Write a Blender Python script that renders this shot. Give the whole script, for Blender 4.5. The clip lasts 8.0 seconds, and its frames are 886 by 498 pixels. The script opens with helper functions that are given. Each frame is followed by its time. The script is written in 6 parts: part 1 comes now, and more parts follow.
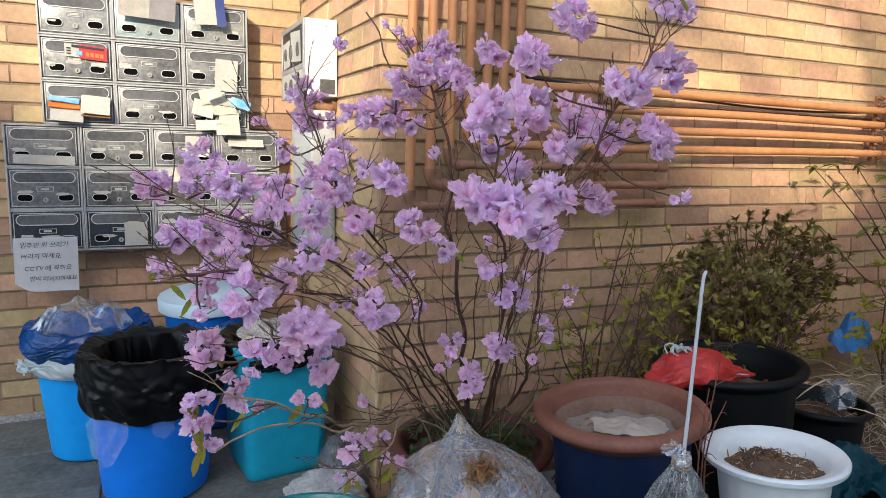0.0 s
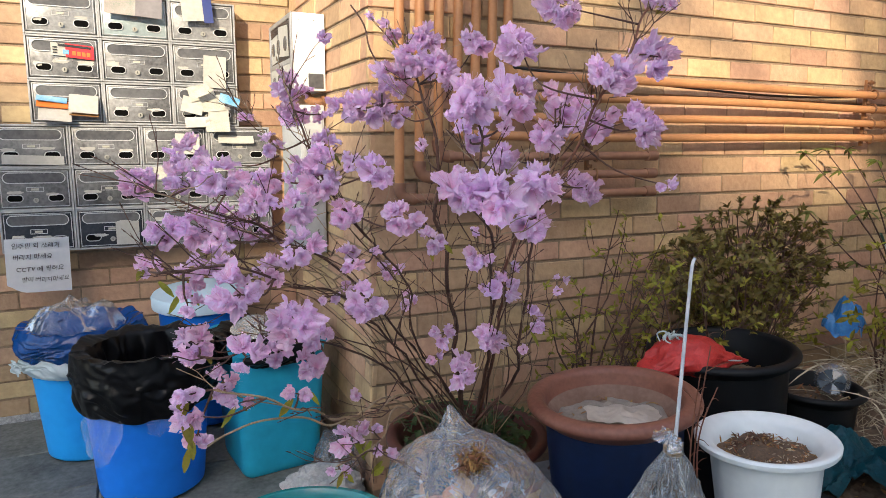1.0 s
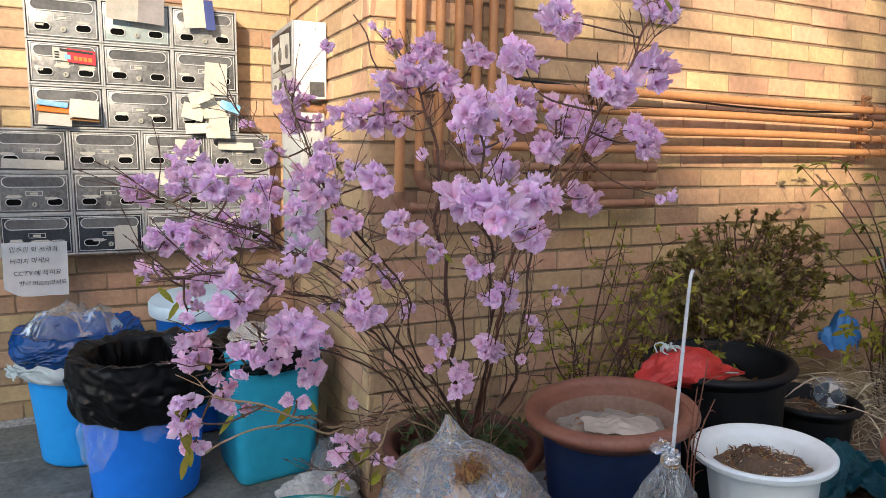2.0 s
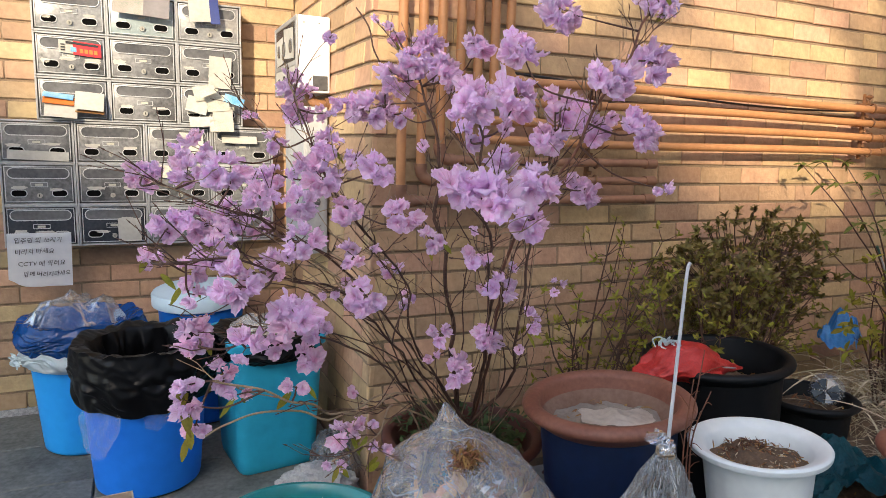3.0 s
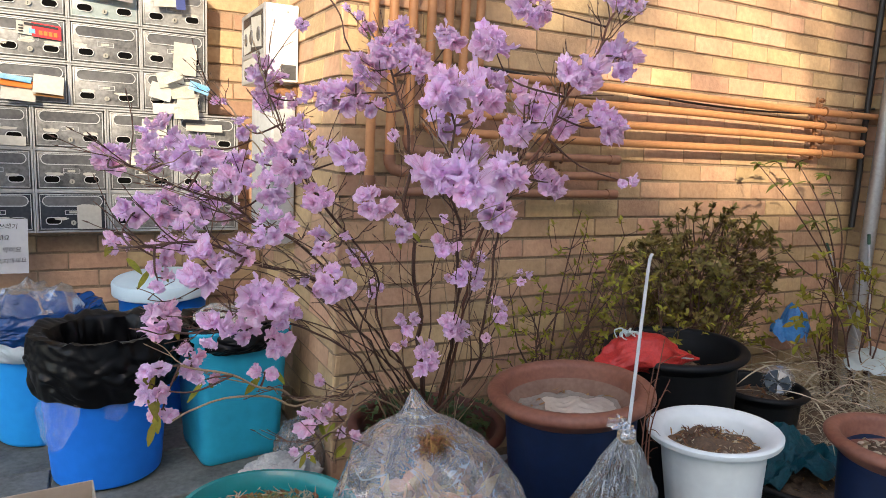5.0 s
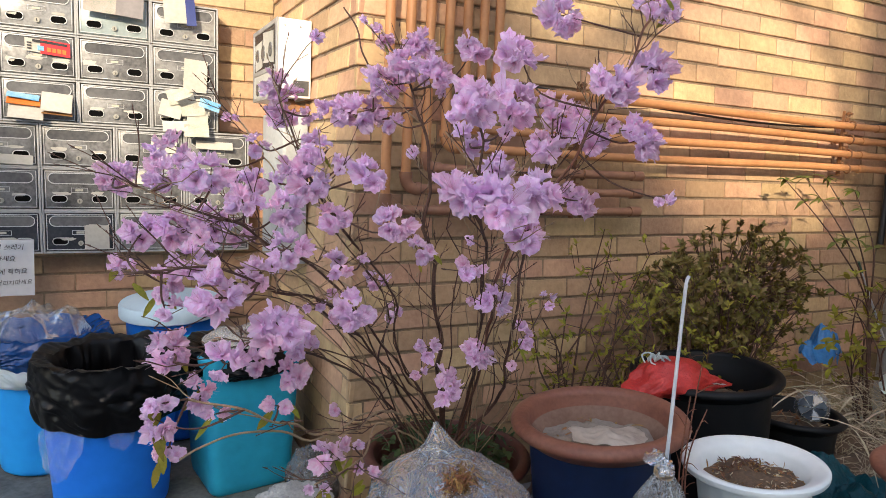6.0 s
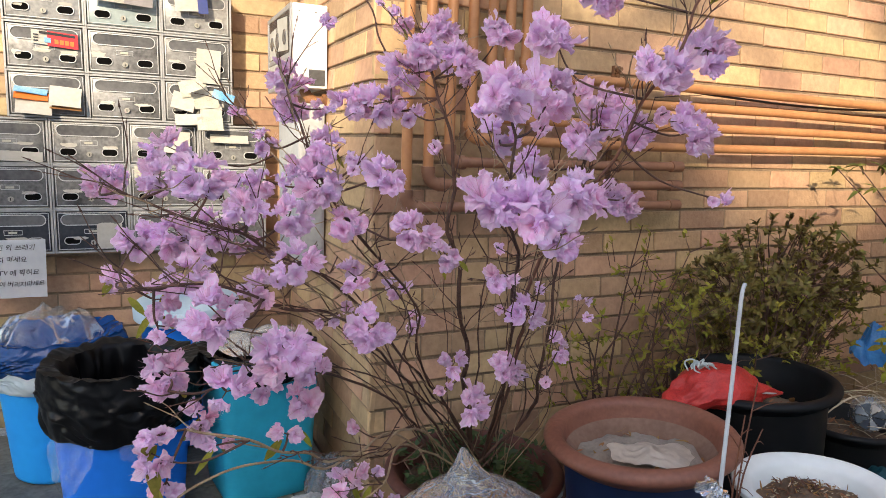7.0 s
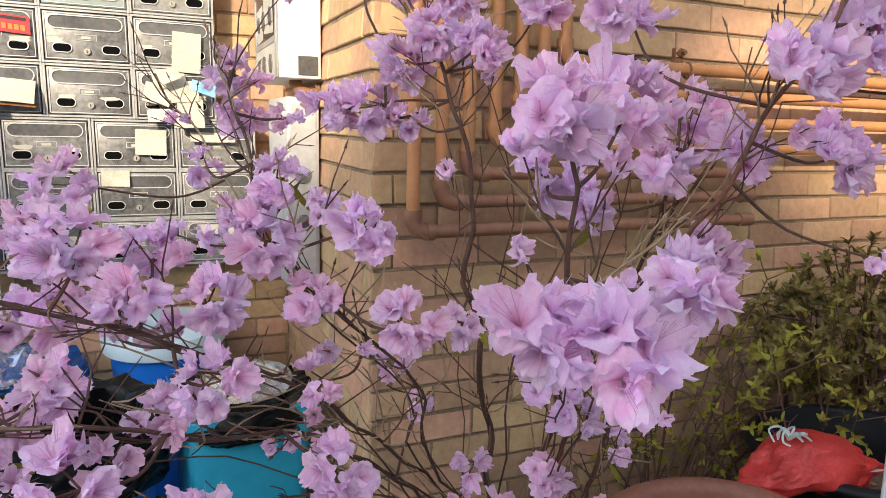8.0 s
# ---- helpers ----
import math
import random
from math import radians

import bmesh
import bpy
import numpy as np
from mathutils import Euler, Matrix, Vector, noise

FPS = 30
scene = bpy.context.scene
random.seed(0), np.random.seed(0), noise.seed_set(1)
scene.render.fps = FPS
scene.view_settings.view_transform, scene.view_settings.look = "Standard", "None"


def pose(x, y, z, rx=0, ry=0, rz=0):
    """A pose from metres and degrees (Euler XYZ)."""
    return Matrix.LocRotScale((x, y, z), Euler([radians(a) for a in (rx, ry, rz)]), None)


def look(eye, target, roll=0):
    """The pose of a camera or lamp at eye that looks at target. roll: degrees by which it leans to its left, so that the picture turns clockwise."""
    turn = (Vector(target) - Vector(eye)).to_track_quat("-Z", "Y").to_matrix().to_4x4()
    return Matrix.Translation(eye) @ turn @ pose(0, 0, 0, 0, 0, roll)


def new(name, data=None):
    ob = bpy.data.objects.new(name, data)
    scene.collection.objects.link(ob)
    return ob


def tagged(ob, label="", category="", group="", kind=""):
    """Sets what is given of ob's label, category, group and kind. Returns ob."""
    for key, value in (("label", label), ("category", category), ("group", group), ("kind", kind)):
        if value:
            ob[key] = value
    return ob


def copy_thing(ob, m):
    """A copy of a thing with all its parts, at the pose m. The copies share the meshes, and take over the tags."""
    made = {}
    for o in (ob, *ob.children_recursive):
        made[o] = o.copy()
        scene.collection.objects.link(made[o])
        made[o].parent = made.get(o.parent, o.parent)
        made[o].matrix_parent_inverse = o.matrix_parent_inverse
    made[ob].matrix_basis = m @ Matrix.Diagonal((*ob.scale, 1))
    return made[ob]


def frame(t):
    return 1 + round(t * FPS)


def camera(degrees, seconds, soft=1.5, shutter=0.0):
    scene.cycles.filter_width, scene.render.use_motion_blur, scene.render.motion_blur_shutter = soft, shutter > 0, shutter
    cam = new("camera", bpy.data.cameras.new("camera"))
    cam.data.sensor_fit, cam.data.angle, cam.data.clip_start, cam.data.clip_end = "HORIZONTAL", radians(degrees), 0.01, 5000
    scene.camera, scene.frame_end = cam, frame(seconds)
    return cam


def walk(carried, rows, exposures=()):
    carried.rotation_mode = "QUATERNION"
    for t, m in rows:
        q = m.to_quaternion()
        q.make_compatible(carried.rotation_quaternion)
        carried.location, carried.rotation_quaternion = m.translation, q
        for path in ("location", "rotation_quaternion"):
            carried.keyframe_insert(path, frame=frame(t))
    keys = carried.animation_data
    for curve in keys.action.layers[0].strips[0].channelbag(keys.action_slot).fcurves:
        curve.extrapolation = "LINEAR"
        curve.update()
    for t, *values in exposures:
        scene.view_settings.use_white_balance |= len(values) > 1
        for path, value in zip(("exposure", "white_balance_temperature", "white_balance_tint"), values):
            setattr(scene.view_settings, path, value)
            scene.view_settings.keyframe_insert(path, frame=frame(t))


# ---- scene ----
cam = camera(67.3, 8.0, soft=0.5)
PATH = [
    (0, (-0.607, -1.778, 1.055), (0.211, 0.021, 0.747), 1.5),
    (0.5, (-0.595, -1.78, 1.051), (0.23, 0.014, 0.732), 1.3),
    (1, (-0.591, -1.785, 1.052), (0.233, 0.008, 0.725), 0.4),
    (1.5, (-0.598, -1.785, 1.054), (0.233, 0.009, 0.752), 0.8),
    (3, (-0.598, -1.804, 1.038), (0.228, -0.008, 0.735), 1.6),
    (3.5, (-0.597, -1.839, 1.02), (0.18, -0.021, 0.713), 1.0),
    (4, (-0.628, -1.867, 1.012), (0.216, -0.088, 0.662), 2.7),
    (4.5, (-0.618, -1.828, 1.04), (0.268, -0.07, 0.687), 2.4),
    (4.7, (-0.616, -1.827, 1.033), (0.283, -0.074, 0.69), 2.7),
    (5.8, (-0.617, -1.747, 1.019), (0.358, -0.016, 0.794), 2.0),
    (6, (-0.606, -1.734, 1.023), (0.298, 0.031, 0.762), 2.5),
    (6.5, (-0.554, -1.7, 1.037), (0.28, 0.093, 0.742), 1.8),
    (7, (-0.553, -1.621, 1.04), (0.284, 0.17, 0.737), 1.8),
    (7.5, (-0.421, -1.427, 1.053), (0.368, 0.38, 0.721), 3.2),
    (8, (-0.391, -1.292, 1.094), (0.382, 0.517, 0.733), 1.5),
]
walk(cam, [(t, look(eye, target, roll)) for t, eye, target, roll in PATH],
     exposures=[(0.0, 1.56, 6800, 8), (0.5, 1.58, 7000, 9), (1.0, 1.64, 7200, 10), (1.5, 1.67, 7300, 11), (3.5, 1.67, 7450, 11), (4.5, 1.82, 7450, 11), (5.8, 1.66, 7450, 11), (8.0, 1.70, 7500, 11)])

# ---- light ----
world = bpy.data.worlds.new("sky")
scene.world = world
world.use_nodes = True
wn = world.node_tree
sky = wn.nodes.new("ShaderNodeTexSky")
sky.sky_type, sky.sun_disc = "NISHITA", False
SUN_EL, SUN_AZ = 22.0, 32.0          # height, and degrees west of straight behind the camera
sky.sun_elevation, sky.sun_rotation = radians(SUN_EL + 8), radians(180 + SUN_AZ)
wn.links.new(sky.outputs[0], wn.nodes["Background"].inputs[0])
wn.nodes["Background"].inputs[1].default_value = 0.15
sun_data = bpy.data.lights.new("sun", "SUN")
sun_data.energy, sun_data.angle, sun_data.color = 2.2, radians(1.3), (1.0, 0.895, 0.735)
sun = new("sun", sun_data)
hz = (-math.sin(radians(SUN_AZ)), -math.cos(radians(SUN_AZ)))
sun_from = Vector((hz[0] * math.cos(radians(SUN_EL)), hz[1] * math.cos(radians(SUN_EL)), math.sin(radians(SUN_EL))))
sun.matrix_world = look(sun_from * 20, (0, 0, 0))

# ---- materials ----
def material(name, base, rough=0.6, second=None, scale=8.0, detail=0.0, bump=0.0, bump_scale=60.0, metal=0.0, per_piece=0.0, island=False, sheen=0.0, through_light=0.0, spec=0.5, heart=None):
    """A principled surface: two colours mixed by a broad and a fine noise, relief, and a change from piece to piece."""
    m = bpy.data.materials.new(name)
    m.use_nodes = True
    n, k = m.node_tree.nodes, m.node_tree.links
    b = n["Principled BSDF"]
    b.inputs["Roughness"].default_value, b.inputs["Metallic"].default_value = rough, metal
    b.inputs["Specular IOR Level"].default_value = spec
    co = n.new("ShaderNodeTexCoord")
    second = second or tuple(c * 0.75 for c in base)
    big, fine = n.new("ShaderNodeTexNoise"), n.new("ShaderNodeTexNoise")
    big.inputs["Scale"].default_value, fine.inputs["Scale"].default_value = scale, scale * 9
    big.inputs["Detail"].default_value = fine.inputs["Detail"].default_value = 5
    src = co.outputs["Object"]
    if per_piece or island:
        shift = n.new("ShaderNodeVectorMath")
        shift.operation = "MULTIPLY_ADD"
        info = n.new("ShaderNodeNewGeometry") if island else n.new("ShaderNodeObjectInfo")
        rnd = info.outputs["Random Per Island"] if island else info.outputs["Random"]
        shift.inputs[1].default_value = (1, 1, 1)
        k.new(co.outputs["Object"], shift.inputs[0])
        mul = n.new("ShaderNodeMath")
        mul.operation, mul.inputs[1].default_value = "MULTIPLY", 50
        k.new(rnd, mul.inputs[0])
        k.new(mul.outputs[0], shift.inputs[2])
        src = shift.outputs[0]
    k.new(src, big.inputs["Vector"]), k.new(src, fine.inputs["Vector"])
    add = n.new("ShaderNodeMath")
    add.operation = "MULTIPLY_ADD"
    add.inputs[1].default_value = 0.45
    k.new(fine.outputs[0], add.inputs[0])
    half = n.new("ShaderNodeMath")
    half.operation, half.inputs[1].default_value = "MULTIPLY", 0.6
    k.new(big.outputs[0], half.inputs[0]), k.new(half.outputs[0], add.inputs[2])
    ramp = n.new("ShaderNodeValToRGB")
    ramp.color_ramp.elements[0].position, ramp.color_ramp.elements[1].position = 0.36, 0.66
    ramp.color_ramp.elements[0].color, ramp.color_ramp.elements[1].color = (*second, 1), (*base, 1)
    k.new(add.outputs[0], ramp.inputs[0])
    colour = ramp.outputs[0]
    if per_piece or island:
        hsv = n.new("ShaderNodeHueSaturation")
        rng = n.new("ShaderNodeMapRange")
        amount = per_piece or 0.25
        rng.inputs[3].default_value, rng.inputs[4].default_value = 1 - amount, 1 + amount
        k.new(rnd, rng.inputs[0]), k.new(rng.outputs[0], hsv.inputs["Value"]), k.new(colour, hsv.inputs["Color"])
        rng2, frac = n.new("ShaderNodeMapRange"), n.new("ShaderNodeMath")
        frac.operation = "FRACT"
        m7 = n.new("ShaderNodeMath")
        m7.operation, m7.inputs[1].default_value = "MULTIPLY", 7.3
        k.new(rnd, m7.inputs[0]), k.new(m7.outputs[0], frac.inputs[0]), k.new(frac.outputs[0], rng2.inputs[0])
        rng2.inputs[3].default_value, rng2.inputs[4].default_value = 0.5 - amount * 0.09, 0.5 + amount * 0.09
        k.new(rng2.outputs[0], hsv.inputs["Hue"])
        colour = hsv.outputs[0]
    if heart:
        # deeper colour towards the flower's heart
        far, mapr, blend = n.new("ShaderNodeVectorMath"), n.new("ShaderNodeMapRange"), n.new("ShaderNodeMix")
        far.operation = "LENGTH"
        k.new(co.outputs["Object"], far.inputs[0]), k.new(far.outputs["Value"], mapr.inputs[0])
        mapr.inputs[1].default_value, mapr.inputs[2].default_value = 0.02, 0.24
        blend.data_type = "RGBA"
        blend.inputs[6].default_value = (*heart, 1)
        k.new(mapr.outputs[0], blend.inputs[0]), k.new(colour, blend.inputs[7])
        colour = blend.outputs[2]
    k.new(colour, b.inputs["Base Color"])
    if bump:
        bn, bt = n.new("ShaderNodeBump"), n.new("ShaderNodeTexNoise")
        bt.inputs["Scale"].default_value, bt.inputs["Detail"].default_value = bump_scale, 6
        bn.inputs["Strength"].default_value, bn.inputs["Distance"].default_value = bump, 0.004
        k.new(src, bt.inputs["Vector"]), k.new(bt.outputs[0], bn.inputs["Height"]), k.new(bn.outputs[0], b.inputs["Normal"])
    if through_light:
        tr, mix = n.new("ShaderNodeBsdfTranslucent"), n.new("ShaderNodeMixShader")
        mix.inputs[0].default_value = through_light
        k.new(colour, tr.inputs["Color"])
        k.new(b.outputs[0], mix.inputs[1]), k.new(tr.outputs[0], mix.inputs[2])
        k.new(mix.outputs[0], n["Material Output"].inputs[0])
    return m


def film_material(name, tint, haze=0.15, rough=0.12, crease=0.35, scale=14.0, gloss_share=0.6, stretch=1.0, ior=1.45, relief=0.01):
    """Thin plastic film: clear, a little gloss all over; painted white haze and crease lines stand in for sky sheen and
    glints.
    """
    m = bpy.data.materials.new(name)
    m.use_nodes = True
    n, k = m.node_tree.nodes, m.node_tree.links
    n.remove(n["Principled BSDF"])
    clearb, gloss, glint_white = n.new("ShaderNodeBsdfTransparent"), n.new("ShaderNodeBsdfGlossy"), n.new("ShaderNodeBsdfDiffuse")
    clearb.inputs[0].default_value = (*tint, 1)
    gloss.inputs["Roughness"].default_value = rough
    glint_white.inputs[0].default_value = (0.85, 0.86, 0.88, 1)
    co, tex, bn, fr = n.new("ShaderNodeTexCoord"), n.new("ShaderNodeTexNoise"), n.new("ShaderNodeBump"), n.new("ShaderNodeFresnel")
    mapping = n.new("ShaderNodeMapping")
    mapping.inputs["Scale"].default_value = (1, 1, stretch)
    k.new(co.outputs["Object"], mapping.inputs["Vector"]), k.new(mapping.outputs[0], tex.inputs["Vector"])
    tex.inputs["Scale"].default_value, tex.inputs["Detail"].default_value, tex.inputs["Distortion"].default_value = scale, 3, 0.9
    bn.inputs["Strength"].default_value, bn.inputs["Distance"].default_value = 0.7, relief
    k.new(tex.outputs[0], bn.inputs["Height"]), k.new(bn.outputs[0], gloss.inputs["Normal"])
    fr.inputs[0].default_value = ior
    # thin noise lines get extra white, painted as glints along creases
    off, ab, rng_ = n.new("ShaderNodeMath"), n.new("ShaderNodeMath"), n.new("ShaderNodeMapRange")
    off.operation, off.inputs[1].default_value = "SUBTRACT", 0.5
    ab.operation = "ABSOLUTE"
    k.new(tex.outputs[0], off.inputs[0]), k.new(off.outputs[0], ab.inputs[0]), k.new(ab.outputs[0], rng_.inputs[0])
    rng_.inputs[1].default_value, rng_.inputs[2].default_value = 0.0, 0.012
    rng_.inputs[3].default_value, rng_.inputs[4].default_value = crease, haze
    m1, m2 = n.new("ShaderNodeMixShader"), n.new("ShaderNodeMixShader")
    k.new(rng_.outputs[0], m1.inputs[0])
    k.new(clearb.outputs[0], m1.inputs[1]), k.new(glint_white.outputs[0], m1.inputs[2])
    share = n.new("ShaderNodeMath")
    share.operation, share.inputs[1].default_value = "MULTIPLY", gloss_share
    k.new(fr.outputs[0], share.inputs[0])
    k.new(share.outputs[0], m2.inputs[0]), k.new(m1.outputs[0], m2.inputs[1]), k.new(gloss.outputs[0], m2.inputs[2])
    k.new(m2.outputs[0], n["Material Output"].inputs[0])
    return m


BRICK = material("tan_brick", (0.54, 0.345, 0.20), 0.85, (0.37, 0.225, 0.13), 6, bump=0.5, bump_scale=90, per_piece=0.20)
BRICK_WEST = material("orange_brick", (0.465, 0.315, 0.182), 0.85, (0.32, 0.205, 0.12), 6, bump=0.5, bump_scale=90, per_piece=0.24)
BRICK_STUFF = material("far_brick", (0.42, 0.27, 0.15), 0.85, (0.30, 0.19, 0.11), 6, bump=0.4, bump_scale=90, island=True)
MORTAR = material("mortar", (0.33, 0.23, 0.145), 0.95, (0.19, 0.13, 0.085), 14, bump=0.7, bump_scale=160)
GRANITE = material("granite", (0.50, 0.50, 0.50), 0.7, (0.16, 0.16, 0.17), 70, bump=0.2, bump_scale=200)
SLAB = material("slate_slab", (0.19, 0.195, 0.17), 0.75, (0.08, 0.083, 0.07), 7, bump=0.4, bump_scale=60, per_piece=0.16)
CONCRETE = material("concrete", (0.29, 0.275, 0.26), 0.9, (0.18, 0.17, 0.16), 4, bump=0.5, bump_scale=50)
# on the unseen block across the yard, kept pale to bounce light onto the bricks
RENDER_WALL = material("pale_render", (0.70, 0.68, 0.65), 0.9, (0.58, 0.56, 0.53), 2, bump=0.3)
PIPE = material("ochre_pipe_paint", (0.53, 0.245, 0.105), 0.45, (0.40, 0.175, 0.075), 5, bump=0.15, bump_scale=80, spec=0.4)
# darker copy of the ochre paint, with the shade put into its colour
PIPE_SHADED = material("shaded_pipe_paint", (0.32, 0.155, 0.09), 0.5, (0.22, 0.10, 0.062), 5, bump=0.15, bump_scale=80, spec=0.35)
RUST = material("rusty_bracket", (0.30, 0.13, 0.05), 0.7, (0.12, 0.055, 0.03), 18, bump=0.4)
STEEL = material("stainless_steel", (0.49, 0.49, 0.48), 0.38, (0.31, 0.31, 0.31), 9, bump=0.06, bump_scale=40, metal=0.4)
# strong light and dark mottling painted in place of smeared reflections
STEEL_DARK = material("dull_steel", (0.27, 0.27, 0.268), 0.44, (0.07, 0.07, 0.071), 9, bump=0.10, bump_scale=26, metal=0.35, per_piece=0.15, spec=0.35)
STEEL_EDGE = material("bright_steel_edge", (0.68, 0.68, 0.67), 0.35, (0.46, 0.46, 0.46), 9, metal=0.35)
SMOKE = material("smoked_slot_flap", (0.13, 0.13, 0.13), 0.35, (0.05, 0.05, 0.055), 8, bump=0.05, bump_scale=20, per_piece=0.2)
# the next three recolour single mailbox fronts, with light and reflections put into the colour
STEEL_TEAL = material("teal_reflection_steel", (0.40, 0.47, 0.47), 0.4, (0.26, 0.32, 0.32), 8, bump=0.08, bump_scale=26, metal=0.3)
STEEL_PALE = material("pale_lit_steel", (0.42, 0.42, 0.41), 0.36, (0.17, 0.17, 0.17), 10, bump=0.08, bump_scale=24, metal=0.35)
STEEL_NIGHT = material("near_black_gloss", (0.055, 0.06, 0.07), 0.2, (0.02, 0.024, 0.032), 9, bump=0.06, bump_scale=20, metal=0.2)
# flat black for the shade inside holes; the doors behind are solid
HOLE = material("painted_hole_shade", (0.006, 0.006, 0.006), 0.95, spec=0.0)
BRASS = material("lock_cylinder", (0.46, 0.44, 0.38), 0.35, metal=0.4)
WHITE_PAINT = material("white_enamel", (0.80, 0.80, 0.78), 0.4, (0.70, 0.70, 0.68), 4, bump=0.03)
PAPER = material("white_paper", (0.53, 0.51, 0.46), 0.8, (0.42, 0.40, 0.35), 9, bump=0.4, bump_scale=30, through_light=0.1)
NOTICE_PAPER = material("notice_paper", (0.93, 0.95, 0.97), 0.8, (0.84, 0.87, 0.90), 6, bump=0.2, bump_scale=25)
PAPER_CREAM = material("cream_paper", (0.52, 0.50, 0.41), 0.8, (0.32, 0.31, 0.26), 26, bump=0.4, bump_scale=30)
PAPER_BLUE = material("blue_print", (0.08, 0.30, 0.55), 0.5, (0.30, 0.48, 0.58), 24)
PAPER_NAVY = material("navy_print", (0.03, 0.05, 0.20), 0.5)
PAPER_RED = material("red_print", (0.72, 0.012, 0.03), 0.5, (0.62, 0.02, 0.02), 10)
PAPER_ORANGE = material("orange_print", (0.75, 0.18, 0.03), 0.5)
PAPER_PINK = material("grey_pink_print", (0.42, 0.33, 0.30), 0.5, (0.20, 0.25, 0.2), 30)
INK = material("ink", (0.02, 0.02, 0.025), 0.7)
BLUE_BIN = material("blue_plastic", (0.002, 0.215, 0.84), 0.5, (0.002, 0.18, 0.74), 3, bump=0.05, spec=0.2)
BLUE_BIN_LIGHT = material("sky_blue_plastic", (0.002, 0.36, 0.88), 0.5, (0.002, 0.31, 0.80), 3, bump=0.05, spec=0.22)
TEAL_BIN = material("teal_plastic", (0.006, 0.42, 0.62), 0.5, (0.006, 0.32, 0.50), 3, bump=0.06, spec=0.35)
BAG_BLACK = material("black_bag_film", (0.003, 0.003, 0.0035), 0.30, (0.005, 0.005, 0.006), 6, bump=0.16, bump_scale=60, spec=0.19)
BAG_BLUE = material("blue_bag_film", (0.001, 0.055, 0.22), 0.26, (0.001, 0.035, 0.14), 9, bump=0.5, bump_scale=40, spec=0.4)
BAG_WHITE = material("white_bag_film", (0.62, 0.70, 0.70), 0.35, (0.5, 0.6, 0.6), 6, bump=0.4, bump_scale=40, through_light=0.3)
LID_WHITE = material("pale_blue_lid", (0.55, 0.70, 0.76), 0.35, (0.48, 0.62, 0.70), 4)
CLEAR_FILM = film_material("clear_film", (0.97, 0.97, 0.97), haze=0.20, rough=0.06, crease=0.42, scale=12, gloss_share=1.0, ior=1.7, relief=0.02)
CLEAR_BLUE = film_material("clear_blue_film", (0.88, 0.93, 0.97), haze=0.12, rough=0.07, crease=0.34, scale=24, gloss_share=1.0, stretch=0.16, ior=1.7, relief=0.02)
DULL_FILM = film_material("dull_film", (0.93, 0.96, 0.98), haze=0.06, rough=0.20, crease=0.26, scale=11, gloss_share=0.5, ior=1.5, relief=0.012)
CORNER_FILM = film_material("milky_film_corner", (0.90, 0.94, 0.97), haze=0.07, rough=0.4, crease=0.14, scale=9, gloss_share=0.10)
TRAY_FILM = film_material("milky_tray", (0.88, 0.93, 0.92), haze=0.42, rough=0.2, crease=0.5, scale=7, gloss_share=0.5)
TERRACOTTA = material("brown_rim_plastic", (0.255, 0.105, 0.070), 0.5, (0.17, 0.064, 0.044), 11, bump=0.2, bump_scale=70, spec=0.4)
NAVY_POT = material("navy_glaze", (0.005, 0.018, 0.065), 0.45, (0.004, 0.012, 0.040), 4, bump=0.1, spec=0.35)
BLACK_POT = material("black_plastic", (0.005, 0.0055, 0.007), 0.5, (0.008, 0.009, 0.010), 4, bump=0.1, spec=0.2)
WHITE_POT = material("white_pot_plastic", (0.74, 0.79, 0.79), 0.42, (0.66, 0.71, 0.715), 5, bump=0.03)
SOIL = material("dry_soil", (0.16, 0.10, 0.06), 0.95, (0.07, 0.045, 0.03), 22, bump=1.0, bump_scale=70)
SOIL_PALE = material("pale_dust", (0.30, 0.26, 0.22), 0.95, (0.2, 0.17, 0.14), 16, bump=0.6)
NET_TEAL = material("teal_net", (0.001, 0.075, 0.095), 0.55, (0.001, 0.030, 0.042), 14, bump=0.8, bump_scale=90, spec=0.25)
NET_RED = material("red_mesh_bag", (0.55, 0.035, 0.028), 0.5, (0.38, 0.02, 0.018), 18, bump=0.8, bump_scale=120)
STONE = material("carved_stone", (0.50, 0.49, 0.46), 0.85, (0.30, 0.30, 0.29), 16, bump=0.6, bump_scale=60)
CARD = material("cardboard", (0.45, 0.36, 0.28), 0.8, (0.38, 0.30, 0.23), 5, bump=0.1)
DRY = material("dry_straw", (0.56, 0.47, 0.33), 0.8, (0.25, 0.19, 0.115), 20, island=True)
DEAD_LEAF = material("dead_leaves", (0.36, 0.18, 0.06), 0.8, (0.20, 0.09, 0.035), 20, island=True, through_light=0.15)
BARK = material("brown_bark", (0.135, 0.062, 0.042), 0.75, (0.058, 0.028, 0.020), 30, bump=0.5, bump_scale=150)
BARK_PALE = material("pale_bark", (0.40, 0.29, 0.18), 0.8, (0.22, 0.135, 0.08), 30, bump=0.4, bump_scale=150)
PETAL = material("lilac_petal", (0.95, 0.80, 0.935), 0.5, (0.87, 0.555, 0.815), 5, per_piece=0.12, through_light=0.46, spec=0.25, heart=(0.83, 0.46, 0.72))
PETAL_PINK = material("pink_lilac_petal", (0.95, 0.765, 0.89), 0.5, (0.88, 0.52, 0.735), 5, per_piece=0.12, through_light=0.46, spec=0.25, heart=(0.84, 0.42, 0.63))
STAMEN = material("stamen", (0.80, 0.50, 0.62), 0.6, through_light=0.2)
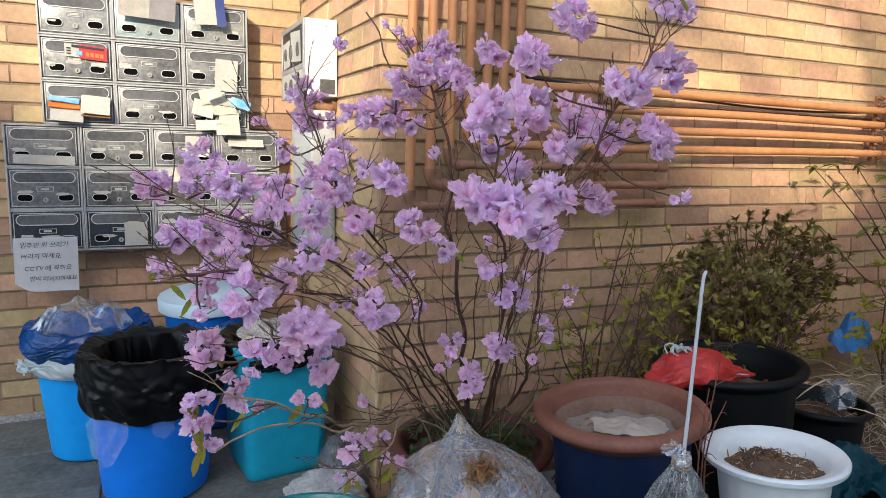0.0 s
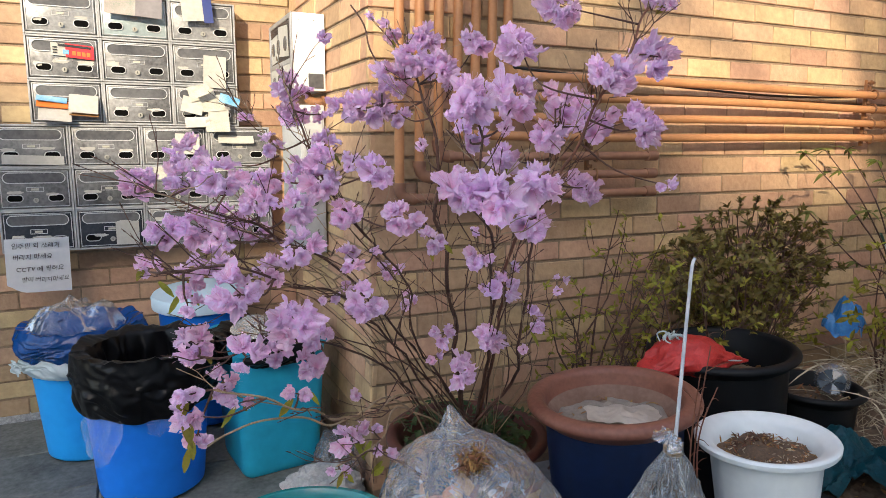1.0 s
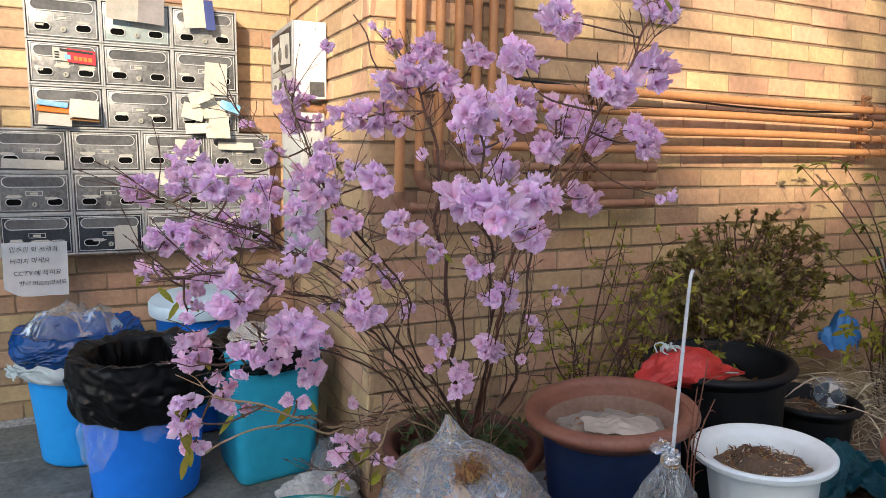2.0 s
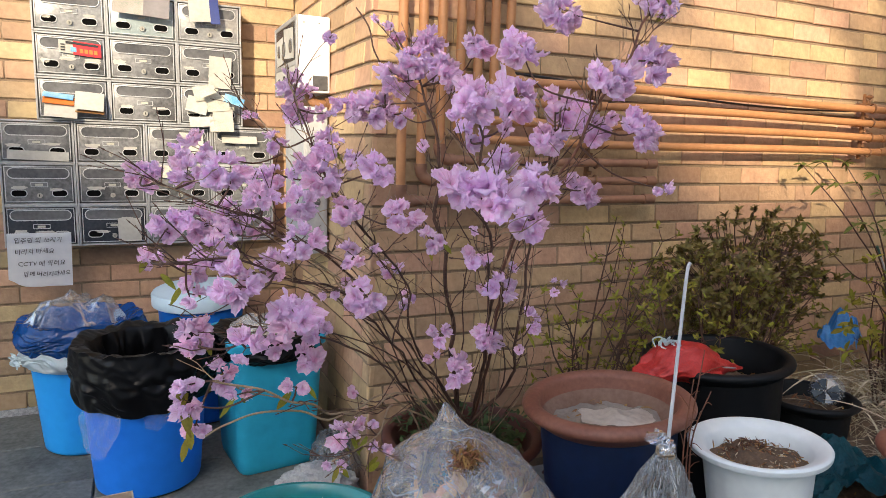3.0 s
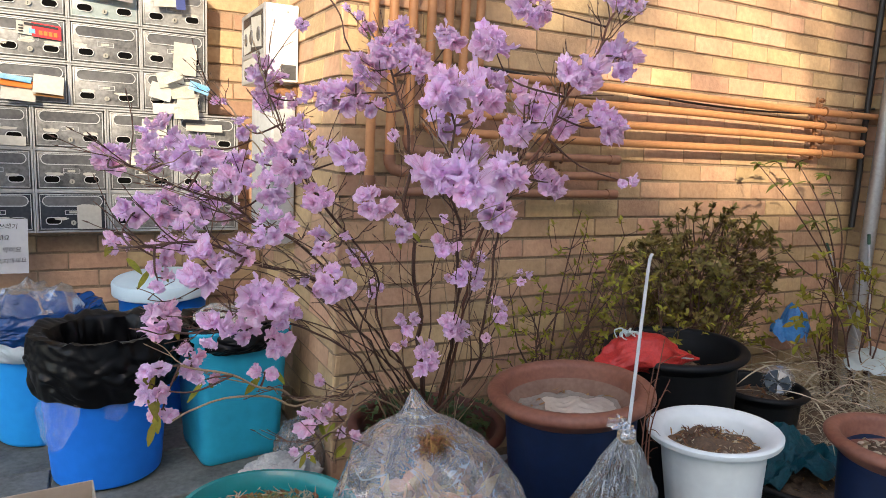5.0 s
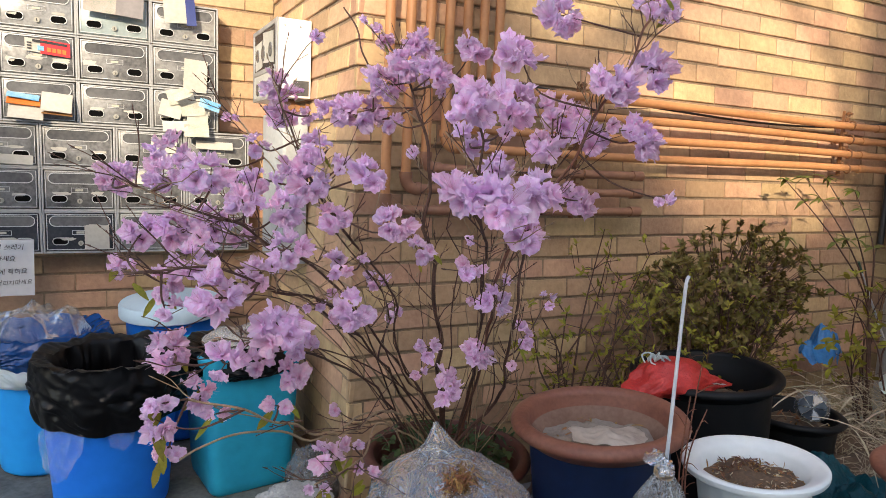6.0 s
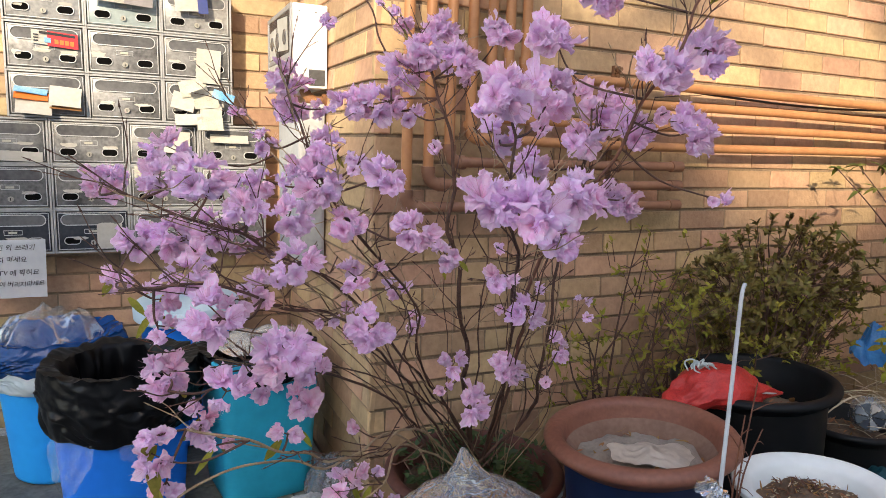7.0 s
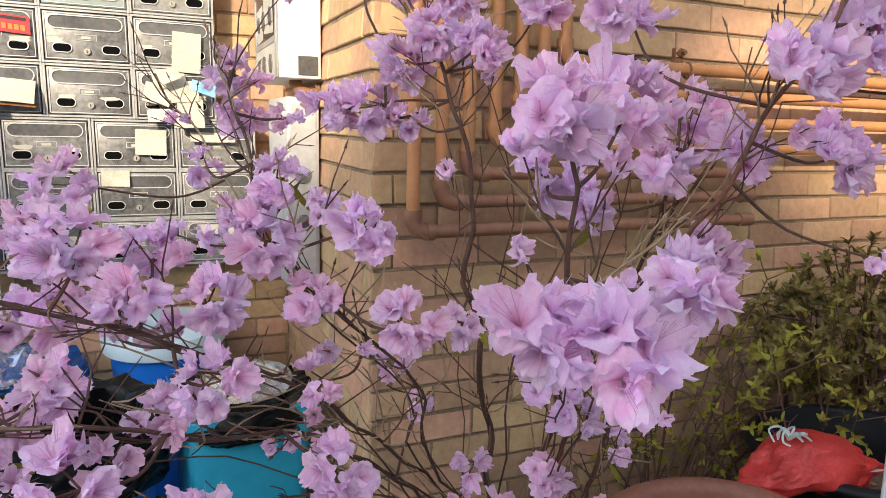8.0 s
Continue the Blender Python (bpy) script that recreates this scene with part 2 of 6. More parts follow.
LEAF_NEW = material("yellow_green_leaf", (0.36, 0.325, 0.052), 0.6, (0.21, 0.20, 0.03), 25, island=True, through_light=0.35, spec=0.2)
LEAF_MID = material("mid_green_leaf", (0.16, 0.18, 0.04), 0.55, (0.08, 0.09, 0.02), 25, island=True, through_light=0.25, spec=0.25)
LEAF_DARK = material("olive_leaf", (0.25, 0.20, 0.05), 0.45, (0.09, 0.062, 0.02), 40, island=True, through_light=0.2, spec=0.32)
LEAF_MOSS = material("small_green_leaf", (0.05, 0.09, 0.02), 0.5, (0.025, 0.05, 0.015), 25, island=True, through_light=0.2)
ALU = material("galvanised_pipe", (0.42, 0.42, 0.42), 0.45, (0.3, 0.3, 0.3), 10, bump=0.1, metal=0.7)
BLACK_HOSE = material("black_hose", (0.015, 0.015, 0.016), 0.5)
DOOR_FRAME = material("dark_door_frame", (0.30, 0.30, 0.29), 0.4, metal=0.6)
STICK_PAINT = material("grey_white_stick", (0.55, 0.57, 0.60), 0.5, (0.45, 0.46, 0.48), 20)
GLASS = film_material("door_glass", (0.25, 0.30, 0.28), haze=0.01, rough=0.03, crease=0.01)
SKY_BAG = material("bright_blue_bag_film", (0.01, 0.15, 0.48), 0.3, (0.04, 0.30, 0.68), 12, bump=0.6, bump_scale=40, through_light=0.2)
GRASS = material("pale_green_grass", (0.20, 0.20, 0.05), 0.7, (0.11, 0.12, 0.03), 20, island=True)
TUB = material("green_teal_plastic", (0.002, 0.27, 0.29), 0.25, (0.002, 0.21, 0.22), 4, bump=0.15, bump_scale=30)
CUP = film_material("clear_cup", (0.85, 0.89, 0.92), haze=0.18, rough=0.08, crease=0.3)

# ---- building helpers ----
def mesh_of(name, bm, mat, smooth=True):
    me = bpy.data.meshes.new(name)
    bm.normal_update()
    bm.to_mesh(me)
    bm.free()
    for mm in (mat if isinstance(mat, (list, tuple)) else [mat]):
        me.materials.append(mm)
    if smooth:
        me.polygons.foreach_set("use_smooth", [True] * len(me.polygons))
        me.set_sharp_from_angle(angle=radians(42))
    return me


def thing(name, at, label, category, group="", rz=0.0, kind=""):
    ob = new(name)
    ob.empty_display_size = 0.05
    ob.matrix_world = pose(*at, 0, 0, rz)
    return tagged(ob, label, category, group, kind)


def part(name, bm, mat, parent, label="", smooth=True, kind="", m=None):
    ob = new(name, mesh_of(name, bm, mat, smooth))
    ob.parent = parent
    if m is not None:
        ob.matrix_basis = m
    return tagged(ob, label, kind=kind)


def solo(name, bm, mat, label, category="", kind="", smooth=True, at=(0, 0, 0), rz=0.0, group=""):
    ob = new(name, mesh_of(name, bm, mat, smooth))
    ob.matrix_world = pose(*at, 0, 0, rz)
    return tagged(ob, label, category, group, kind)


def box(bm, lo, hi, bevel=0.0, seg=1):
    """An upright box between two corners, with rounded edges."""
    made = bmesh.ops.create_cube(bm, size=1.0)["verts"]
    c, s = [(a + b) / 2 for a, b in zip(lo, hi)], [b - a for a, b in zip(lo, hi)]
    for v in made:
        v.co = Vector([c[i] + v.co[i] * s[i] for i in range(3)])
    if bevel:
        edges = list({e for v in made for e in v.link_edges})
        bmesh.ops.bevel(bm, geom=edges, offset=bevel, segments=seg, affect="EDGES", profile=0.5)
    return bm


def lathe(bm, profile, seg=48, wobble=0.0, centre=(0, 0), ribs=0, rib=0.0, seed=0.0):
    """A turned shape from (radius, height) pairs."""
    rings = []
    for r, z in profile:
        ring = []
        for i in range(seg):
            a = 2 * math.pi * i / seg
            rr = r * (1 + wobble * noise.noise(Vector((math.cos(a) * 1.3 + seed, math.sin(a) * 1.3, z * 6 + seed))))
            if ribs:
                rr -= rib * max(0.0, math.cos(a * ribs)) ** 12
            ring.append(bm.verts.new((centre[0] + rr * math.cos(a), centre[1] + rr * math.sin(a), z)))
        rings.append(ring)
    for a, b in zip(rings, rings[1:]):
        for i in range(seg):
            j = (i + 1) % seg
            bm.faces.new((a[i], a[j], b[j], b[i]))
    return rings


def smooth_path(points, steps=6):
    """Points along a soft curve through the given ones."""
    p = [Vector(q) for q in points]
    out = []
    for i in range(len(p) - 1):
        a, b, c, d = p[max(i - 1, 0)], p[i], p[i + 1], p[min(i + 2, len(p) - 1)]
        for s in range(steps):
            t = s / steps
            out.append(0.5 * ((2 * b) + (c - a) * t + (2 * a - 5 * b + 4 * c - d) * t * t + (3 * b - a - 3 * c + d) * t ** 3))
    out.append(p[-1])
    return out


def tube(bm, points, r0, r1=None, seg=7, ends=True):
    """A round rod along points, tapering from r0 to r1."""
    r1 = r0 if r1 is None else r1
    rings, n = [], len(points)
    side = None
    for i, p in enumerate(points):
        d = (Vector(points[min(i + 1, n - 1)]) - Vector(points[max(i - 1, 0)]))
        if d.length < 1e-9:
            d = Vector((0, 0, 1))
        d.normalize()
        if side is None:
            side = d.orthogonal().normalized()
        side = (side - d * side.dot(d))
        side = side.normalized() if side.length > 1e-6 else d.orthogonal().normalized()
        up = d.cross(side)
        r = r0 + (r1 - r0) * i / max(n - 1, 1)
        rings.append([bm.verts.new(Vector(p) + side * (r * math.cos(2 * math.pi * k / seg)) + up * (r * math.sin(2 * math.pi * k / seg))) for k in range(seg)])
    for a, b in zip(rings, rings[1:]):
        for k in range(seg):
            j = (k + 1) % seg
            bm.faces.new((a[k], a[j], b[j], b[k]))
    if ends:
        bm.faces.new(list(reversed(rings[0]))), bm.faces.new(rings[-1])
    return bm


def leaf(bm, at, along, up, length, width, fold=0.25, curl=0.2, rows=3):
    """One pointed leaf with a folded middle rib."""
    along, up = Vector(along).normalized(), Vector(up)
    across = along.cross(up)
    if across.length < 1e-4:
        across = along.orthogonal()
    across.normalize()
    up = across.cross(along)
    prev = None
    for i in range(rows + 1):
        t = i / rows
        w = width * math.sin(math.pi * min(0.98, 0.08 + 0.92 * t)) ** 0.8 * 0.5 + 0.0004
        c = Vector(at) + along * (length * t) - up * (curl * length * t * t)
        row = [bm.verts.new(c - across * w + up * (w * fold)), bm.verts.new(c), bm.verts.new(c + across * w + up * (w * fold))]
        if prev:
            bm.faces.new((prev[0], prev[1], row[1], row[0])), bm.faces.new((prev[1], prev[2], row[2], row[1]))
        prev = row


def sheet(bm, u, v, at, nx=6, ny=6, wave=0.0, freq=12.0, seed=0.0, thick=0.0006):
    """A thin, slightly buckled sheet spanned by two edges u and v."""
    u, v, at = Vector(u), Vector(v), Vector(at)
    nrm = u.cross(v).normalized()
    for side in (0, 1):
        grid = []
        for j in range(ny + 1):
            row = []
            for i in range(nx + 1):
                p = at + u * (i / nx) + v * (j / ny)
                p += nrm * (wave * noise.noise(p * freq + Vector((seed, seed, 0))) + thick * side)
                row.append(bm.verts.new(p))
            grid.append(row)
        for j in range(ny):
            for i in range(nx):
                q = (grid[j][i], grid[j][i + 1], grid[j + 1][i + 1], grid[j + 1][i])
                bm.faces.new(q if side else tuple(reversed(q)))
    return bm


rng = random.Random(11)

# ---- structure ----
WEST, BACK = -1.125, 1.0      # end of the back wall; its face
EAST = 2.43
TOP = 3.4
COURSE, BRICK_L, JOINT = 0.067, 0.20, 0.008
Z_LINE = 1.40 - 21 * COURSE                  # a bed joint near the floor


def wall_block(name, lo, hi, label):
    bm = bmesh.new()
    box(bm, lo, hi)
    return solo(name, bm, MORTAR, label, "wall", "structure", smooth=False)


wall_north = wall_block("wall_north", (0.006, 0.006, -0.1), (EAST + 0.3, 0.3, TOP), "tan brick wall in running bond with recessed mortar")
wall_side = wall_block("wall_side", (0.006, 0.306, -0.1), (0.3, BACK + 0.3, TOP), "short tan brick return wall beside the mailboxes")
wall_back = wall_block("wall_back", (WEST, BACK + 0.006, 0.03), (0.003, BACK + 0.3, TOP), "orange tan brick wall behind the mailboxes")
wall_east = wall_block("wall_east", (EAST + 0.006, -2.2, -0.1), (EAST + 0.3, 0.003, TOP), "shaded brick wall at the end of the bed")

bm = bmesh.new()
for cx, cy, s in ((0, 0, 60.0),):
    g = bmesh.ops.create_grid(bm, x_segments=8, y_segments=8, size=s)["verts"]
    for v in g:
        v.co.z = -0.035
ground = solo("ground", bm, CONCRETE, "grey worn concrete yard", "ground", "structure", smooth=False)
bm = bmesh.new()
box(bm, (-2.6, 0.074, -0.034), (-0.001, BACK + 0.3, -0.012), 0.004)
terrace = solo("pavement", bm, CONCRETE, "low paved strip along the wall", "pavement", "structure", smooth=False)
bm = bmesh.new()
box(bm, (-2.6, BACK + 0.001, -0.01), (-0.001, BACK + 0.25, 0.028), 0.004)
solo("plinth", bm, GRANITE, "speckled grey granite plinth below the bricks", "plinth", "structure", smooth=False)
# an unseen block added across the yard, whose top edge shades the lower wall
bm = bmesh.new()
OPP_Y = -9.0
# its outline, worked back from where the edge of shade should fall on the north wall
EDGE = ((-20, 2.2), (-2.2, 2.1), (-1.98, 1.26), (-1.2, 1.19), (0.10, 1.20), (0.24, 1.62), (0.40, 1.62), (0.50, 1.40), (0.69, 1.29), (0.76, 1.05), (1.10, 0.96), (1.5, 0.88), (2.06, 0.82), (2.22, 2.7), (16, 2.7))
rise, slip = 9.0 / math.cos(radians(SUN_AZ)) * math.tan(radians(SUN_EL)), 9.0 * math.tan(radians(SUN_AZ))
outline = [(EDGE[0][0] - slip, -0.1)] + [(x - slip, z + rise) for x, z in EDGE] + [(EDGE[-1][0] - slip, -0.1)]
near, far = [[bm.verts.new((x, y, z)) for x, z in outline] for y in (OPP_Y, OPP_Y - 3)]
bm.faces.new(near), bm.faces.new(list(reversed(far)))
for i in range(len(outline)):
    j = (i + 1) % len(outline)
    bm.faces.new((near[i], far[i], far[j], near[j]))
bmesh.ops.recalc_face_normals(bm, faces=bm.faces[:])
light_blocker = solo("wall_south", bm, RENDER_WALL, "unseen pale block across the yard, added to shade the walls and bounce light", "wall", "structure", smooth=False)

# an unseen tree added beside that block, only so its limbs dapple the sunlit bricks
def toward_sun(x, z, dist):
    """The point that lies dist metres towards the sun from the north wall."""
    return Vector((x, 0, z)) + sun_from * dist
tree = thing("bare_tree", (-4.6, -6.6, -0.035), "unseen leafless tree added to dapple the sunlit bricks", "tree")
tree_at = Vector((-4.6, -6.6, -0.035))
bm = bmesh.new()
fork = Vector((-4.5, -6.4, 3.2))
tube(bm, [p - tree_at for p in smooth_path([tree_at, Vector((-4.58, -6.5, 1.6)), fork], 4)], 0.11, 0.07, 12)
part("trunk", bm, BARK, tree)
for (x0, z0), (x1, z1), rad in (((1.02, 1.46), (1.52, 1.24), 0.026), ((1.45, 1.78), (2.05, 1.42), 0.026), ((1.8, 1.95), (2.1, 1.2), 0.018)):
    bm = bmesh.new()
    a, b = toward_sun(x0, z0, 6.2), toward_sun(x1, z1, 6.0)
    tube(bm, [p - tree_at for p in smooth_path([fork, fork.lerp(a, 0.6) + Vector((0, 0, 0.2)), a, a.lerp(b, 0.5) + Vector((0, 0, 0.06)), b], 5)], 0.034, rad, 8)
    part("limb", bm, BARK, tree)

# ---- entrance door at the west end ----
door = thing("door_1", (-1.675, BACK + 0.06, 0.03), "glazed entrance door with a grey metal surround", "door", kind="structure")
bm = bmesh.new()
for lo, hi in (((-0.5, 0, 0), (-0.44, 0.06, 2.1)), ((0.44, 0, 0), (0.52, 0.06, 2.1)), ((-0.44, 0, 2.03), (0.44, 0.06, 2.1)), ((-0.44, 0, 0), (0.44, 0.06, 0.09))):
    box(bm, lo, hi, 0.004)
part("door_frame", bm, DOOR_FRAME, door)
bm = bmesh.new()
box(bm, (-0.438, 0.02, 0.092), (0.438, 0.032, 2.028), 0.002)
part("pane", bm, GLASS, door, "dark greenish glass")
bm = bmesh.new()
box(bm, (-2.8, BACK + 0.25, 0.03), (WEST - 0.02, BACK + 0.3, TOP))
solo("wall_hall", bm, RENDER_WALL, "dim plain wall behind the glazed door", "wall", "structure", smooth=False)

# ---- mailboxes ----
MB_W, MB_H, MB_D = 0.2285, 0.1475, 0.098


def capsule(bm, cx, cz, w, h, y0, y1, n=8, inner=0.0):
    """A flat capsule lying in the wall's plane; with inner > 0 a ring of that breadth."""
    def outline(ww, hh):
        r, pts = hh / 2, []
        for s, a0 in ((1, -90), (-1, 90)):
            for i in range(n + 1):
                a = radians(a0 + 180 * i / n)
                pts.append((cx + s * (ww / 2 - r) + r * math.cos(a), cz + r * math.sin(a)))
        return pts
    out = outline(w, h)
    front = [bm.verts.new((x, y1, z)) for x, z in out]
    back = [bm.verts.new((x, y0, z)) for x, z in out]
    m = len(out)
    for i in range(m):
        j = (i + 1) % m
        bm.faces.new((back[i], back[j], front[j], front[i]))
    if inner:
        ins = outline(w - 2 * inner, h - 2 * inner)
        f2, b2 = [bm.verts.new((x, y1, z)) for x, z in ins], [bm.verts.new((x, y0, z)) for x, z in ins]
        for i in range(m):
            j = (i + 1) % m
            bm.faces.new((front[i], front[j], f2[j], f2[i])), bm.faces.new((f2[i], f2[j], b2[j], b2[i]))
    else:
        bm.faces.new(front)
    bmesh.ops.recalc_face_normals(bm, faces=bm.faces[:])
    return bm


def make_mailbox():
    t = thing("mailbox", (0, 0, 0), "dull steel wall mailbox with oval slot and two finger holes", "mailbox", "mailboxes on the wall")
    w, h = MB_W, MB_H
    bm = bmesh.new()
    e = 0.0065
    for lo, hi in (((0, 0, 0), (e, MB_D, h)), ((w - e, 0, 0), (w, MB_D, h)), ((e, 0, 0), (w - e, MB_D, e)), ((e, 0, h - e), (w - e, MB_D, h)), ((e, MB_D - e, e), (w - e, MB_D, h - e))):
        box(bm, lo, hi, 0.0008)
    part("body", bm, STEEL, t)
    bm = bmesh.new()
    box(bm, (0.0085, 0.003, 0.0085), (w - 0.0085, 0.010, h - 0.0085), 0.003, 2)
    d = part("door", bm, STEEL_DARK, t, "steel front mottled in colour like reflections")
    bm = bmesh.new()
    for lo, hi in (((0.0115, 0.0005, 0.0115), (w - 0.0115, 0.003, 0.0140)), ((0.0115, 0.0005, h - 0.0140), (w - 0.0115, 0.003, h - 0.0115)), ((0.0115, 0.0005, 0.0140), (0.0140, 0.003, h - 0.0140)), ((w - 0.0140, 0.0005, 0.0140), (w - 0.0115, 0.003, h - 0.0140))):
        box(bm, lo, hi, 0.0006)
    part("raised_edge", bm, STEEL_EDGE, d)
    bm = bmesh.new()
    capsule(bm, w / 2, h * 0.76, w * 0.83, h * 0.26, 0.004, -0.0005, inner=0.0028)
    part("slot_rim", bm, STEEL_EDGE, d, "bright pressed rim")
    bm = bmesh.new()
    capsule(bm, w / 2, h * 0.76, w * 0.80, h * 0.22, 0.004, 0.0022)
    part("slot_flap", bm, SMOKE, d, "smoky grey flap")
    for s in (-1, 1):
        bm = bmesh.new()
        capsule(bm, w / 2 + s * w * 0.27, h * 0.285, 0.050, 0.0265, 0.004, -0.0012, inner=0.0024)
        rim = part("finger_rim", bm, STEEL_EDGE, d)
        bm = bmesh.new()
        capsule(bm, w / 2 + s * w * 0.27, h * 0.285, 0.046, 0.0215, 0.004, 0.002)
        part("finger_hole", bm, HOLE, d, "flat black disc for a hole's dark inside")
    bm = bmesh.new()
    c = Vector((w / 2, 0, h * 0.235))
    tube(bm, [c + Vector((0, 0.004, 0)), c + Vector((0, -0.004, 0))], 0.0085, 0.0085, 14)
    tube(bm, [c + Vector((0, -0.0035, 0)), c + Vector((0, -0.0055, 0))], 0.0035, 0.0035, 10)
    lock = part("lock", bm, BRASS, d, "round key lock")
    bm = bmesh.new()
    box(bm, (c.x - 0.001, -0.0062, c.z - 0.004), (c.x + 0.001, -0.0056, c.z + 0.004))
    part("keyhole", bm, HOLE, d)
    bm = bmesh.new()
    for lo, hi in (((-0.026, 0.435), (0.026, 0.446)), ((-0.026, 0.535), (0.026, 0.546)), ((-0.026, 0.446), (-0.0245, 0.535)), ((0.0245, 0.446), (0.026, 0.535))):
        box(bm, (w / 2 + lo[0], 0.0012, h * lo[1]), (w / 2 + hi[0], 0.0032, h * hi[1]), 0.0003)
    plate = part("name_plate", bm, STEEL_EDGE, d)
    bm = bmesh.new()
    box(bm, (w / 2 - 0.013, 0.0014, h * 0.465), (w / 2 + 0.011, 0.0028, h * 0.515), 0.0004)
    part("number_bar", bm, PAPER_CREAM, d)
    return t


MB_Y = 0.90
UP_X, UP_Z, LOW_X, LOW_Z = -0.907, 1.0925, -1.027, 0.650
first_box = make_mailbox()
spots = [(UP_X + MB_W * i, UP_Z + 0.001 + (MB_H + 0.0015) * j) for j in range(3) for i in range(3)]
spots += [(LOW_X + (MB_W + 0.0015) * i, LOW_Z + MB_H * j - 0.001) for j in range(3) for i in range(4)]
for i, (x, z) in enumerate(spots):
    m = pose(x, MB_Y, z)
    if i == 0:
        first_box.matrix_world = m
    else:
        copied = copy_thing(first_box, m)
        # these fronts carry painted reflections: teal, paler top row, near black bottom row
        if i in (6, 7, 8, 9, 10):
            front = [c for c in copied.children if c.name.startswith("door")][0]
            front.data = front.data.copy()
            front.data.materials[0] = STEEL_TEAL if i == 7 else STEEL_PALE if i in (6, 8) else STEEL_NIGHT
            tagged(copied, "steel wall mailbox, front tinted teal for a reflection" if i == 7 else "steel wall mailbox, front painted paler as if lit" if i in (6, 8) else "steel wall mailbox, front darkened for a dark reflection", "mailbox", "mailboxes on the wall")
for nm, lo, hi in (("mailbox_rail", (UP_X, MB_Y + 0.1, UP_Z + 0.05), (UP_X + 3 * MB_W, BACK + 0.004, UP_Z + 0.09)), ("mailbox_rail", (LOW_X, MB_Y + 0.1, LOW_Z + 0.03), (LOW_X + 4 * MB_W, BACK + 0.004, LOW_Z + 0.07))):
    bm = bmesh.new()
    box(bm, lo, hi, 0.002)
    solo(nm, bm, STEEL_DARK, "steel rail that holds the mailboxes off the bricks", "rail", "structure")


def paper(name, x, z, w, h, mat, label, lean=0.0, out=0.006, wave=0.004, seed=0.0, top_out=0.0, cat="leaflet"):
    """A sheet that hangs at the mailbox fronts, its lower left corner at x, z."""
    bm = bmesh.new()
    c, s = math.cos(radians(lean)), math.sin(radians(lean))
    sheet(bm, (w * c, 0, w * s), (-h * s, top_out, h * c), (x, MB_Y - out, z), 5, 5, wave, 14, seed)
    return solo(name, bm, mat, label, cat, smooth=True)


def row_z(j, up=True):
    return (UP_Z if up else LOW_Z) + MB_H * j


def col_x(i, up=True):
    return (UP_X if up else LOW_X) + MB_W * i

# ---- white scraps on some fronts: painted glare as well as torn sticker remains ----
rr = random.Random(12)
for i, dx, dz, w, h in ((3, 0.02, 0.052, 0.03, 0.018), (3, 0.075, 0.063, 0.055, 0.016), (3, 0.15, 0.058, 0.06, 0.018), (1, 0.03, 0.058, 0.05, 0.014), (1, 0.14, 0.055, 0.05, 0.012), (4, 0.012, 0.062, 0.045, 0.02),
                       (9, 0.03, 0.055, 0.04, 0.012), (9, 0.09, 0.052, 0.07, 0.010), (10, 0.05, 0.05, 0.05, 0.012), (13, 0.03, 0.062, 0.05, 0.012), (17, 0.02, 0.060, 0.05, 0.012), (17, 0.13, 0.066, 0.06, 0.010), (0, 0.15, 0.060, 0.05, 0.012),
                       (2, 0.03, 0.045, 0.035, 0.012), (2, 0.16, 0.066, 0.04, 0.014), (5, 0.02, 0.060, 0.04, 0.010), (6, 0.03, 0.050, 0.03, 0.014), (6, 0.155, 0.062, 0.045, 0.010), (8, 0.15, 0.058, 0.05, 0.012), (11, 0.025, 0.10, 0.05, 0.016), (11, 0.10, 0.095, 0.03, 0.014),
                       (13, 0.145, 0.055, 0.04, 0.012), (14, 0.03, 0.060, 0.06, 0.012), (14, 0.15, 0.062, 0.04, 0.014), (16, 0.04, 0.095, 0.05, 0.012), (18, 0.03, 0.064, 0.05, 0.014), (18, 0.15, 0.058, 0.05, 0.012), (10, 0.13, 0.096, 0.05, 0.012), (12, 0.03, 0.060, 0.05, 0.014)):
    x, z = spots[i]
    bm = bmesh.new()
    n = 22
    ring = []
    for q in range(n):
        a = 2 * math.pi * q / n
        e = rr.uniform(0.7, 1.1)
        ring.append((x + dx + w / 2 * (1 + e * math.copysign(abs(math.cos(a)) ** 0.6, math.cos(a))), z + dz + h / 2 * e * math.copysign(abs(math.sin(a)) ** 0.7, math.sin(a))))
    front = [bm.verts.new((p[0], MB_Y + 0.0019, p[1])) for p in ring]
    back = [bm.verts.new((p[0], MB_Y + 0.0031, p[1])) for p in ring]
    bm.faces.new(list(reversed(front)))
    for q in range(n):
        p = (q + 1) % n
        bm.faces.new((front[q], front[p], back[p], back[q]))
    bmesh.ops.recalc_face_normals(bm, faces=bm.faces[:])
    solo("torn_sticker", bm, PAPER, "white scrap on a mailbox front, for glare or sticker remains", "sticker", smooth=False, group="torn stickers")

# ---- leaflets and the notice ----
ad = thing("advertising_card", (col_x(0) + 0.078, MB_Y - 0.004, row_z(1) + 0.085), "red and white advertising card stuck in a mailbox slot", "leaflet")
bm = bmesh.new(); sheet(bm, (0.125, 0, -0.010), (0, 0, 0.042), (0, 0, 0), 4, 3, 0.001, 20); part("card", bm, PAPER, ad)
bm = bmesh.new(); sheet(bm, (0.086, 0, -0.0065), (0, 0, 0.046), (0.044, -0.0015, -0.006), 3, 3, 0.0, 20); part("red_field", bm, PAPER_RED, ad, "red printed field")
